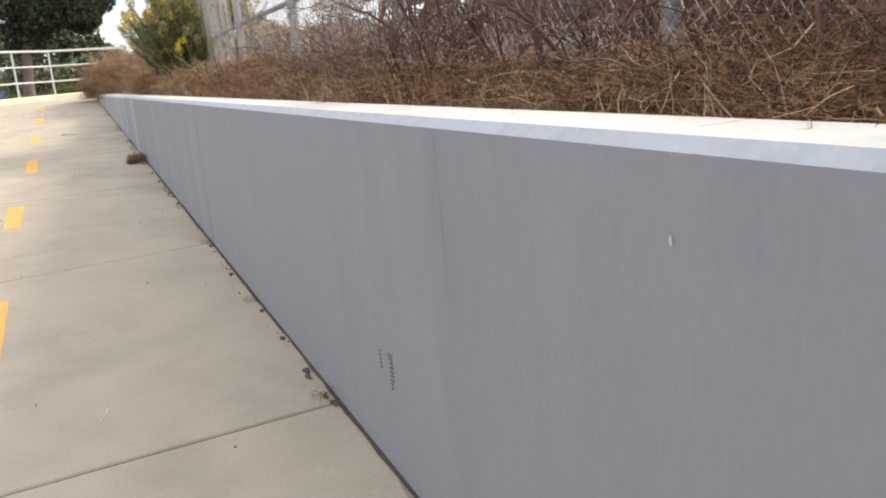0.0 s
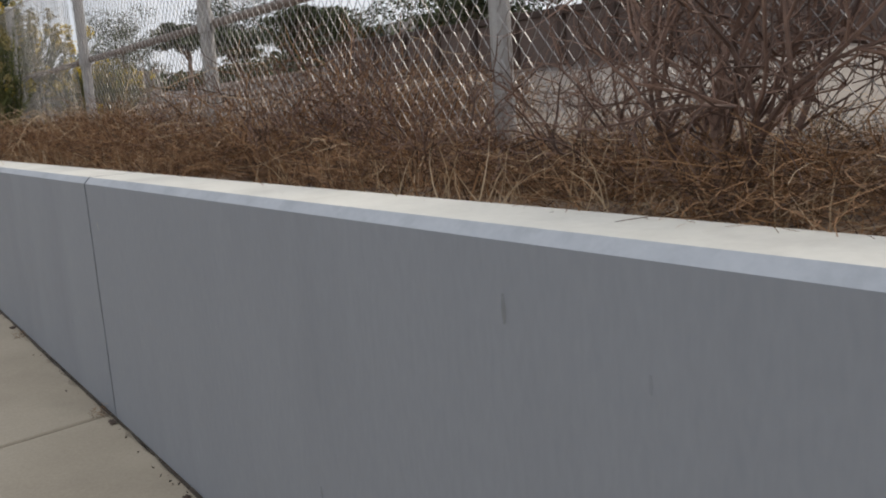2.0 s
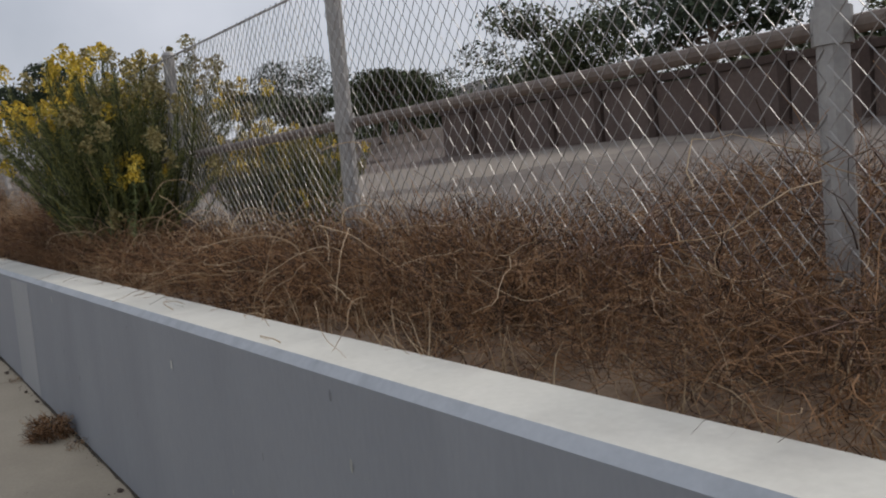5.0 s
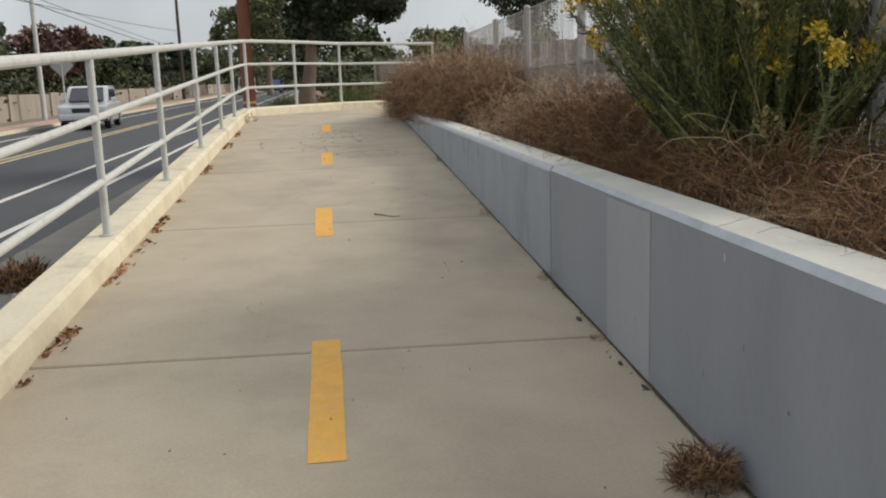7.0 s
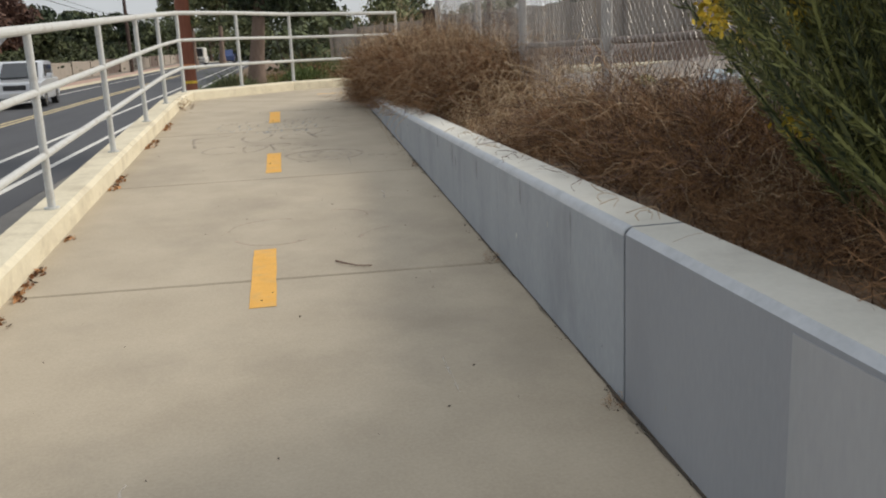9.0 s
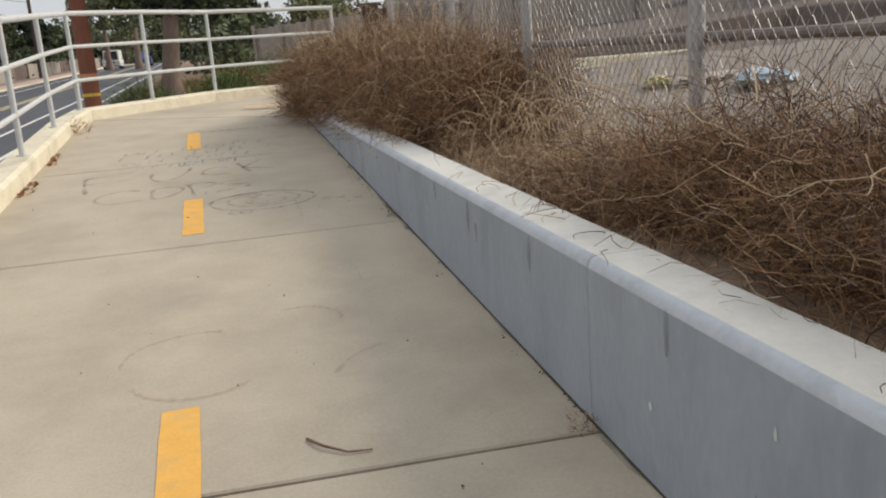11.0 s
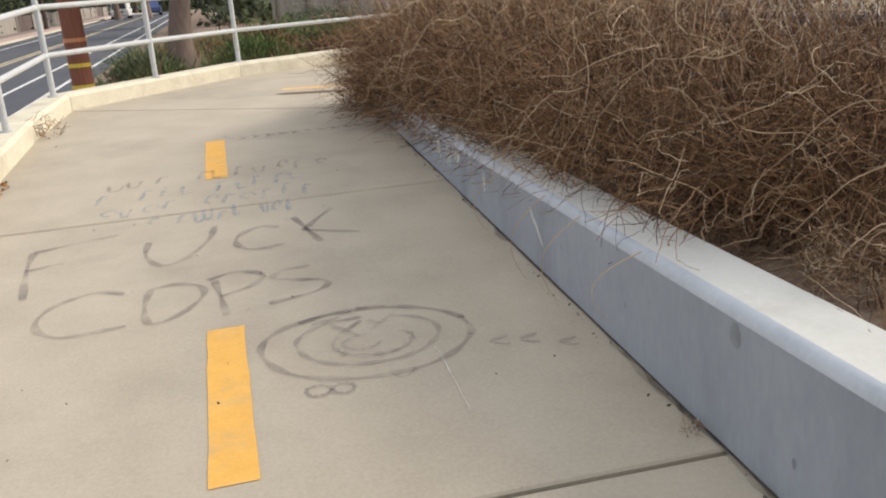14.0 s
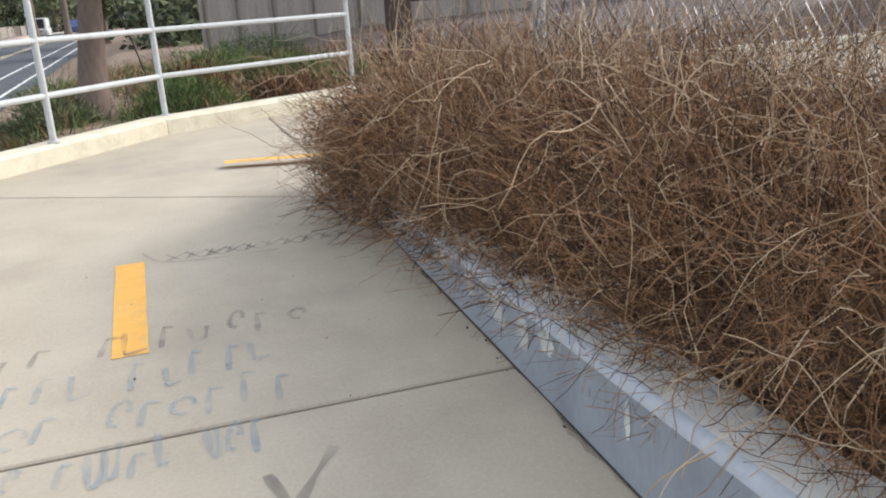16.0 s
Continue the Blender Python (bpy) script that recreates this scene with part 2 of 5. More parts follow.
def soup(name, verts, faces, mat, parent=None, label="", smooth=False, kind=""):
    """One mesh from an array of corners and an array of faces that all have as many corners."""
    verts, faces = np.asarray(verts, np.float32).reshape(-1, 3), np.asarray(faces, np.int32)
    me = bpy.data.meshes.new(name)
    k = faces.shape[1]
    me.vertices.add(len(verts))
    me.vertices.foreach_set("co", verts.ravel())
    me.loops.add(faces.size)
    me.loops.foreach_set("vertex_index", faces.ravel())
    me.polygons.add(len(faces))
    me.polygons.foreach_set("loop_start", np.arange(0, faces.size, k, dtype=np.int32))
    me.polygons.foreach_set("use_smooth", np.full(len(faces), smooth))
    me.update(calc_edges=True)
    me.materials.append(mat)
    ob = new(name, me)
    ob.parent = parent
    return tagged(ob, label, kind=kind)


def box(bm, lo, hi, bevel=0.0):
    r = bmesh.ops.create_cube(bm, size=1)
    for v in r["verts"]:
        v.co = Vector([lo[i] + (v.co[i] + 0.5) * (hi[i] - lo[i]) for i in range(3)])
    if bevel:
        es = list({e for v in r["verts"] for e in v.link_edges})
        bmesh.ops.bevel(bm, geom=es, offset=bevel, segments=2, affect="EDGES", profile=0.6)
    return bm


def boxed(lo, hi, bevel=0.0):
    return box(bmesh.new(), lo, hi, bevel)


def rod(bm, a, b, r0, r1=None, n=10):
    a, b = Vector(a), Vector(b)
    r1 = r0 if r1 is None else r1
    q = (b - a).to_track_quat("Z", "Y").to_matrix().to_4x4()
    bmesh.ops.create_cone(bm, cap_ends=True, segments=n, radius1=r0, radius2=r1, depth=(b - a).length,
                          matrix=Matrix.Translation((a + b) / 2) @ q)
    return bm


def prism(profile, y0, y1, axis="y"):
    """A closed outline (two coordinates) drawn out along an axis."""
    bm = bmesh.new()
    ends = []
    for s in (y0, y1):
        ends.append([bm.verts.new((p[0], s, p[1]) if axis == "y" else (s, p[0], p[1])) for p in profile])
    n = len(profile)
    bm.faces.new(ends[0])
    bm.faces.new(list(reversed(ends[1])))
    for i in range(n):
        bm.faces.new([ends[0][i], ends[1][i], ends[1][(i + 1) % n], ends[0][(i + 1) % n]])
    bmesh.ops.recalc_face_normals(bm, faces=bm.faces)
    return bm


def tubes(lines, radii, sides=3):
    """Many thin stems at once: lines is (k, n, 3), radii is (k, n). sides 1: flat blades. Gives corners and quads."""
    lines = np.asarray(lines, float)
    k, n, _ = lines.shape
    radii = np.broadcast_to(radii, (k, n))
    t = np.gradient(lines, axis=1)
    t /= np.linalg.norm(t, axis=2, keepdims=True) + 1e-9
    ref = np.random.normal(size=(k, 1, 3))
    u = np.cross(t, ref)
    u /= np.linalg.norm(u, axis=2, keepdims=True) + 1e-9
    w = np.cross(t, u)
    m = 2 if sides == 1 else sides
    ang = [0, math.pi] if sides == 1 else [2 * math.pi * i / sides for i in range(sides)]
    v = np.stack([lines + radii[..., None] * (math.cos(a) * u + math.sin(a) * w) for a in ang], 2)
    idx = np.arange(k * n * m).reshape(k, n, m)
    f = []
    for i in range(1 if sides == 1 else m):
        j = (i + 1) % m
        f.append(np.stack([idx[:, :-1, i], idx[:, :-1, j], idx[:, 1:, j], idx[:, 1:, i]], -1).reshape(-1, 4))
    return v.reshape(-1, 3), np.concatenate(f)


def wander(start, way, step, n, wobble, pull=(0, 0, 0)):
    """Random curved lines from start points along ways; step may differ from line to line."""
    start, way = np.asarray(start, float), np.asarray(way, float)
    k = len(start)
    step = np.broadcast_to(np.asarray(step, float).reshape(-1, 1), (k, 1))
    out = [start]
    bend = np.random.normal(size=(k, 3)) * wobble * 0.6
    for _ in range(n - 1):
        way = way + bend + np.random.normal(size=(k, 3)) * wobble + np.asarray(pull)
        way /= np.linalg.norm(way, axis=1, keepdims=True)
        out.append(out[-1] + way * step)
    return np.stack(out, 1)


def blades(centres, size, slim=0.35, way=None):
    """Small leaves as bent quads round the centres."""
    centres = np.asarray(centres, float)
    k = len(centres)
    a = np.random.normal(size=(k, 3)) if way is None else way + np.random.normal(size=(k, 3)) * 0.35
    a /= np.linalg.norm(a, axis=1, keepdims=True)
    b = np.cross(a, np.random.normal(size=(k, 3)))
    b /= np.linalg.norm(b, axis=1, keepdims=True)
    s = (np.broadcast_to(size, (k,)) * np.random.uniform(0.6, 1.4, k))[:, None]
    v = np.stack([centres - a * s, centres + b * s * slim, centres + a * s, centres - b * s * slim], 1)
    return v.reshape(-1, 3), np.arange(4 * k).reshape(-1, 4)


# ---------------------------------------------------------------- levels of the place
def path_z(y):
    return 0.0638 * min(y, 18.7)


def floor_z(x, y):
    return path_z(y) + 0.0065 * max(min(x, 0.0), -2.5)


def wall_z(y):
    return 1.013 + 0.0121 * y


def road_z(y):
    return -0.35 + 0.015 * max(min(y, 150), -60)


def ease(a, b, v):
    s = min(max((v - a) / (b - a), 0), 1)
    return s * s * (3 - 2 * s)


def ground_z(x, y):
    r = road_z(y)
    if x < -15.0:
        return r + 0.10
    right = wall_z(min(max(y, -40), 30)) - 0.06 + (0.11 * noise.noise((x * 1.3, y * 1.3, 0)) * 0.5 if 0.25 < x < 3 else 0)
    if x > 1.3:
        right += 0.085 * min(x - 1.3, 11.5) + 0.16 * min(max(x - 12.8, 0), 6)
    far = r + (1.15 - r) * ease(-3.7, -1.7, x) * (1 - ease(40, 90, y) * 0.6)
    outside = y > 18.95 + max(x + 2.25, -0.3) * 1.0
    if -2.56 < x < 0.1 and y < 21.5 and not outside or (0.1 <= x < 9 and 17.35 < y < 21.5):
        return min(r, path_z(y)) - 0.5 if x < 0.1 else 0.7
    if y > 21.5 or outside and x < 0.1:
        return far if x < 0.1 else far + (right - far) * ease(2.0, 5.0, x)
    return r if x < 0.1 else right


# ---------------------------------------------------------------- ground, road and path
xs = [-900, -400, -200, -100, -60, -40, -28, -22, -18, -15.05, -14.95, -12, -9, -7, -5.2, -4.7, -4.4, -4.1, -3.8, -3.5, -3.2, -2.9, -2.57, -2.54, -2.3, -2.05, -1.8, -1.5, -1.2, -0.85, -0.5, -0.2, 0.06, 0.14]
xs += [0.14 + 0.18 * i for i in range(1, 12)] + [2.5 + 0.35 * i for i in range(19)] + [9.05, 10, 11.5, 12.8, 14, 16, 19, 25, 40, 70, 120, 250, 500, 900]
ys = [-900, -400, -150, -80, -60, -40, -25, -15, -10] + [-8 + 0.4 * i for i in range(63)] + [17.33, 17.37, 18, 18.5, 18.75, 19, 19.25, 19.5, 19.75, 20, 20.3, 20.6, 20.9, 21.2, 21.48, 21.52, 22, 23, 24, 26, 28, 30, 33, 37, 42, 48, 55, 65, 75, 90, 110, 150, 220, 400, 900]
ys = sorted(ys)
gv = [(x, y, ground_z(x, y)) for y in ys for x in xs]
gf = [(j * len(xs) + i, j * len(xs) + i + 1, (j + 1) * len(xs) + i + 1, (j + 1) * len(xs) + i) for j in range(len(ys) - 1) for i in range(len(xs) - 1)]
ground = soup("ground", gv, gf, SOIL, smooth=True)
tagged(ground, "dry brown bare soil with stains, sloping beside road", "ground", kind="structure")
ground.data.materials.append(LOT)
ground.data.materials.append(MULCH)
ground.data.materials.append(DARKLOT)
for p in ground.data.polygons:
    c = p.center
    if c[0] > 1.5 and c[0] < min(8.3, 8.3 - (c[1] - 11.0) * 0.66) and c[1] < 17.5 or c[0] < -14.9:
        p.material_index = 3 if c[0] > 1.5 and min(c[1] - 2.8, 9.6 - c[1]) + 3.2 * noise.noise((c[0] * 0.7, c[1] * 0.7, 3)) > 0.3 else 1
    elif c[0] > 1.5 and c[1] < 60:
        p.material_index = 2


def strip(name, x0, x1, y0, y1, mat, lift, label, category, kind="structure", step=6.0, parent=None, dash=0):
    v, f = [], []
    n = max(2, int((y1 - y0) / step))
    for i in range(n + 1):
        y = y0 + (y1 - y0) * i / n
        for x, z in ((x0, -0.05), (x0, lift), (x1, lift), (x1, -0.05)):
            v.append((x, y, road_z(y) + z))
    for i in range(n):
        for k in range(3):
            a = 4 * i + k
            f.append((a, a + 1, a + 5, a + 4))
    return tagged(soup(name, v, f, mat, parent), label, category, kind=kind)


road = strip("road", -13.6, -4.6, -60, 400, ASPHALT, 0.02, "dark grey asphalt road with painted lines", "road")
strip("road_shoulder", -4.6, -2.56, -60, 30, SHOULDER, 0.016, "worn pale asphalt shoulder below the path", "road shoulder")
strip("lane_line", -5.27, -5.15, -40, 300, LINE, 0.026, "white painted lane line on asphalt", "road marking")
strip("lane_line", -6.48, -6.36, -40, 300, LINE, 0.026, "white painted lane line on asphalt", "road marking")
strip("centre_line", -9.16, -9.04, -40, 300, LINEY, 0.026, "faded yellow centre line on asphalt", "road marking")
strip("centre_line", -9.46, -9.34, -40, 300, LINEY, 0.026, "faded yellow centre line on asphalt", "road marking")
strip("lane_line", -12.3, -12.18, -40, 300, LINE, 0.026, "white painted lane line on asphalt", "road marking")
strip("far_kerb", -13.8, -13.6, -60, 400, KERB, 0.15, "pale concrete kerb along the road", "kerb")
strip("far_sidewalk", -15.4, -13.8, -60, 400, PINK, 0.14, "pinkish concrete sidewalk across the road", "pavement")

# ends of each joint, at the kerb and at the wall
JOINTS = [(-12.0, -12.0), (-9.0, -9.0), (-6.2, -6.1), (-3.5, -3.38), (-0.8, -0.66), (1.9, 2.1), (4.8, 4.77), (7.62, 7.49), (10.12, 9.98), (12.6, 12.52), (15.17, 15.1)]
path = thing("path", label="pale concrete bike path slabs with dark joints", category="path", kind="structure")


def slab_bm(corners, zs, thick=0.35, bev=0.006):
    bm = bmesh.new()
    lo = [bm.verts.new((x, y, z - thick)) for (x, y), z in zip(corners, zs)]
    hi = [bm.verts.new((x, y, z)) for (x, y), z in zip(corners, zs)]
    top = bm.faces.new(hi)
    n = len(lo)
    for i in range(n):
        bm.faces.new([lo[i], lo[(i + 1) % n], hi[(i + 1) % n], hi[i]])
    bmesh.ops.bevel(bm, geom=list(top.edges), offset=bev, segments=1, affect="EDGES")
    bmesh.ops.recalc_face_normals(bm, faces=bm.faces)
    return bm


for a, b in zip(JOINTS[:-1], JOINTS[1:]):
    c = [(-2.36, a[0] + 0.009), (0.03, a[1] + 0.009), (0.03, b[1] - 0.009), (-2.36, b[0] - 0.009)]
    part("slab", slab_bm(c, [floor_z(x, y) for x, y in c]), CONCRETE, path)
# the turn at the top, which bears away round the end of the wall
c = [(-2.36, 15.179), (0.03, 15.109), (0.03, 17.25), (-2.36, 18.6)]
part("slab", slab_bm(c, [floor_z(x, y) for x, y in c]), CONCRETE, path)
c = [(-2.3, 18.582), (0.03, 17.268), (0.03, 20.85), (-0.82, 20.32)]
part("slab", slab_bm(c, [floor_z(x, y) for x, y in c]), CONCRETE, path)
c = [(0.038, 17.47), (8.9, 17.47), (8.9, 21.45), (1.04, 21.3), (0.038, 20.85)]
part("slab", slab_bm(c, [path_z(17.47)] * 2 + [path_z(18.7)] * 3), CONCRETE, path)
bed = boxed((-2.34, -11.8, -0.9), (0.0, 17.9, 0.0))
for v in bed.verts:
    v.co.z = floor_z(v.co.x, v.co.y) - (0.055 if v.co.z > -0.5 else 0.6)
part("joint_bed", bed, JOINT, path, "dark dirt in the slab joints")

# kerb with its painted top, in lengths
kerb = thing("kerb", label="cream painted concrete kerb with chipped edges", category="kerb", kind="structure")
KLINE = [(-2.35, -12.0), (-2.35, -6.0), (-2.35, 0.0), (-2.35, 4.6), (-2.35, 9.3), (-2.35, 13.9), (-2.34, 17.5), (-2.25, 18.55), (-0.84, 20.25), (1.02, 21.25), (3.0, 21.4), (8.8, 21.4)]


def kerb_length(p, q, p2, q2):
    """A kerb piece from p to q on its inner foot line and p2 to q2 on its outer one."""
    bm = bmesh.new()
    rings = []
    for a, o in ((p, p2), (q, q2)):
        z = floor_z(a[0], a[1])
        u = Vector((o[0] - a[0], o[1] - a[1])).normalized() * 0.03
        rings.append([bm.verts.new(w) for w in ((a[0], a[1], z - 0.4), (a[0], a[1], z + 0.115), (a[0] + u.x, a[1] + u.y, z + 0.14),
                                                (o[0] - u.x * 0.5, o[1] - u.y * 0.5, z + 0.14), (o[0], o[1], z + 0.12), (o[0], o[1], z - 1.6))])
    for i in range(5):
        bm.faces.new([rings[0][i], rings[0][i + 1], rings[1][i + 1], rings[1][i]])
    for r in rings:
        bm.faces.new(r)
    bmesh.ops.recalc_face_normals(bm, faces=bm.faces)
    return bm


outer = []
for i, p in enumerate(KLINE):
    a, b = Vector(KLINE[max(i - 1, 0)]), Vector(KLINE[min(i + 1, len(KLINE) - 1)])
    d = (b - a).normalized()
    outer.append((p[0] - d.y * 0.23, p[1] + d.x * 0.23))
for i in range(len(KLINE) - 1):
    d = (Vector(KLINE[i + 1]) - Vector(KLINE[i])).normalized() * 0.003
    part("kerb_length", kerb_length((KLINE[i][0] + d.x, KLINE[i][1] + d.y), (KLINE[i + 1][0] - d.x, KLINE[i + 1][1] - d.y), outer[i], outer[i + 1]), KERB, kerb)

# retaining wall in four cast lengths
wall = thing("retaining_wall", label="grey painted concrete retaining wall with pale cap", category="wall", kind="structure")
for a, b in ((-12.0, 2.032), (2.046, 8.376), (8.39, 10.043), (10.046, 17.45)):
    rows = 24 if a < 8 else 60
    bm = bmesh.new()
    rings = []
    for i in range(rows + 1):
        y = a + (b - a) * i / rows
        h = wall_z(y)
        worn = 0.0015 * noise.noise((y * 3.1, 0, 5)) if a > 8 else 0.0
        arris = ((0.0, h - 0.03), (0.005, h - 0.014), (0.014, h - 0.005 + worn), (0.03, h)) if a > 8 else ((0.0, h - 0.021), (0.021, h))
        rings.append([bm.verts.new(w) for w in [(0.0, y, -1.2)] + [(u, y, z) for u, z in arris] + [(0.19, y, h + 0.001), (0.2, y, h - 0.01), (0.2, y, -1.2)]])
    m = len(rings[0])
    for r, q in zip(rings[:-1], rings[1:]):
        for k in range(m - 1):
            fc = bm.faces.new([r[k], r[k + 1], q[k + 1], q[k]])
            # 1: pale cap, 2: arris with sky light put into its colour
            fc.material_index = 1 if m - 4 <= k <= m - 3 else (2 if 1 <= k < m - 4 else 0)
            fc.smooth = 1 <= k < m - 4 and a > 8
    bm.faces.new(rings[0])
    bm.faces.new(rings[-1])
    bmesh.ops.recalc_face_normals(bm, faces=bm.faces)
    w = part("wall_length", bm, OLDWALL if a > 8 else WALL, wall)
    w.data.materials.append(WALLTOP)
    w.data.materials.append(LIT_EDGE)
part("joint_filler", boxed((0.012, 2.03, -0.3), (0.19, 2.048, wall_z(2) - 0.015)), JOINT, wall)
part("joint_filler", boxed((0.016, 10.03, -0.3), (0.18, 10.06, wall_z(10) - 0.02)), JOINT, wall)
part("joint_filler", boxed((0.012, 8.374, -0.3), (0.19, 8.392, wall_z(8.4) - 0.015)), JOINT, wall)
# lighter overpainted strip
pb = boxed((-0.0025, 6.98, 0.3), (0.004, 7.46, wall_z(7.3) - 0.036))
for v in pb.verts:
    if v.co.z < 0.5:
        v.co.z = floor_z(0, v.co.y) + 0.004
part("paint_patch", pb, PATCH, wall, "paler strip of fresh paint")

# yellow dashes
for a, b in ((3.6, 4.55), (0.6, 1.55), (-2.4, -1.45), (6.6, 7.69), (9.65, 10.59), (12.79, 13.7), (15.72, 16.71)):
    v, n = [], 10
    for i in range(n + 1):
        y = a + (b - a) * i / n
        s_ = -0.075 if a < 5 else (0.0 if a < 9 else (-0.008 if a < 12 else 0.028))
        for x in (-1.222 + s_ + random.uniform(-0.002, 0.002), -1.102 + s_ + random.uniform(-0.002, 0.002)):
            v.append((x, y, floor_z(x, y) + 0.002))
    s = soup("yellow_dash", v, [(2 * i, 2 * i + 1, 2 * i + 3, 2 * i + 2) for i in range(n)], YELLOW)
    tagged(s, "worn yellow painted centre dash on concrete", "path marking", "yellow dashes along the path", "structure")
v, n = [], 8
for i in range(n + 1):
    s_ = i / n
    x, y = -0.55 + 0.7 * s_, 18.5 - 0.16 * s_
    v += [(x, y - 0.06, floor_z(x, y) + 0.002), (x, y + 0.06, floor_z(x, y) + 0.002)]
tagged(soup("yellow_dash", v, [(2 * i, 2 * i + 1, 2 * i + 3, 2 * i + 2) for i in range(n)], YELLOW), "worn yellow painted centre dash on concrete", "path marking", "yellow dashes along the path", "structure")

# ---------------------------------------------------------------- railing
rail = thing("railing", label="grey painted three-bar steel pipe railing on kerb", category="railing")
POSTS = [(-2.44, y) for y in (-5.0, -2.95, -0.9, 1.15, 3.2, 5.27, 7.34, 9.4, 11.42, 13.5, 15.42, 17.1)] + [(-2.36, 18.5), (-1.62, 19.4), (-0.84, 20.43), (1.0, 21.42)]
for x, y in POSTS:
    z = floor_z(x, y)
    bm = rod(bmesh.new(), (x, y, z + 0.13), (x, y, z + 1.17), 0.024, n=12)
    rod(bm, (x, y, z + 0.135), (x, y, z + 0.15), 0.045, n=14)
    part("post", bm, GALV, rail)
for h, r in ((1.19, 0.029), (0.83, 0.022), (0.46, 0.022)):
    for (x, y), (x2, y2) in zip(POSTS[:-1], POSTS[1:]):
        z, z2 = floor_z(x, y) + h, floor_z(x2, y2) + h
        d = (Vector((x2, y2, z2)) - Vector((x, y, z))).normalized() * (0.004 if y < 17 else -0.006)
        bm = rod(bmesh.new(), Vector((x, y, z)) + d, Vector((x2, y2, z2)) - d, r, n=12)
        if h > 1:
            bmesh.ops.create_uvsphere(bm, u_segments=10, v_segments=6, radius=r * 1.03, matrix=Matrix.Translation((x2, y2, z2)))
        part("bar", bm, GALV, rail)

# ---------------------------------------------------------------- chain-link fence
fence = thing("chain_link_fence", label="old galvanised chain-link fence with steel posts", category="fence")
FX = 0.955
FPOSTS = [-5.8, -3.6, -1.4, 0.82, 3.03, 5.15, 7.17, 9.15, 11.05, 12.96, 14.62, 16.88, 18.9]


def fence_top(y):
    return 2.27


for y in FPOSTS[:-1]:
    g = ground_z(FX, y)
    bm = rod(bmesh.new(), (FX, y, g - 0.1), (FX, y, 2.29), 0.034, n=12)
    bmesh.ops.create_uvsphere(bm, u_segments=10, v_segments=6, radius=0.038, matrix=Matrix.Translation((FX, y, 2.29)) @ Matrix.Diagonal((1, 1, 0.7, 1)))
    post = part("post", bm, FENCE, fence)
    part("clamp", rod(bmesh.new(), (FX, y, 1.65), (FX, y, 1.73), 0.043, n=12), FENCE, post)
for a, b in zip(FPOSTS[:-2], FPOSTS[1:-1]):
    part("rail", rod(bmesh.new(), (FX + 0.03, a, 1.69), (FX + 0.03, b, 1.69), 0.021, n=10), RAILPIPE, fence, "rusty brown rail pipe")
    part("top_wire", rod(bmesh.new(), (FX - 0.03, a, 2.262), (FX - 0.03, b, 2.262), 0.006, n=6), WIRE, fence)
    pitch = 0.0285
    cols = int((b - a) / pitch)
    zz = np.arange(1.02, 2.29, 0.0345)
    lines = []
    for i in range(cols):
        yy = a + pitch * (i + 0.5)
        s0 = np.where((np.arange(len(zz)) + i) % 2 == 0, -1, 1)
        bow = 0.012 * np.sin(zz * 3 + a) + 0.008 * np.sin(yy * 2.1)
        lines.append(np.stack([FX - 0.045 + 0.0025 * s0 + bow, yy + s0 * pitch * 0.515, zz], 1))
    v, f = tubes(np.array(lines), np.full((cols, len(zz)), 0.0019), 3)
    soup("wire_mesh", v, f, WIRE, fence)


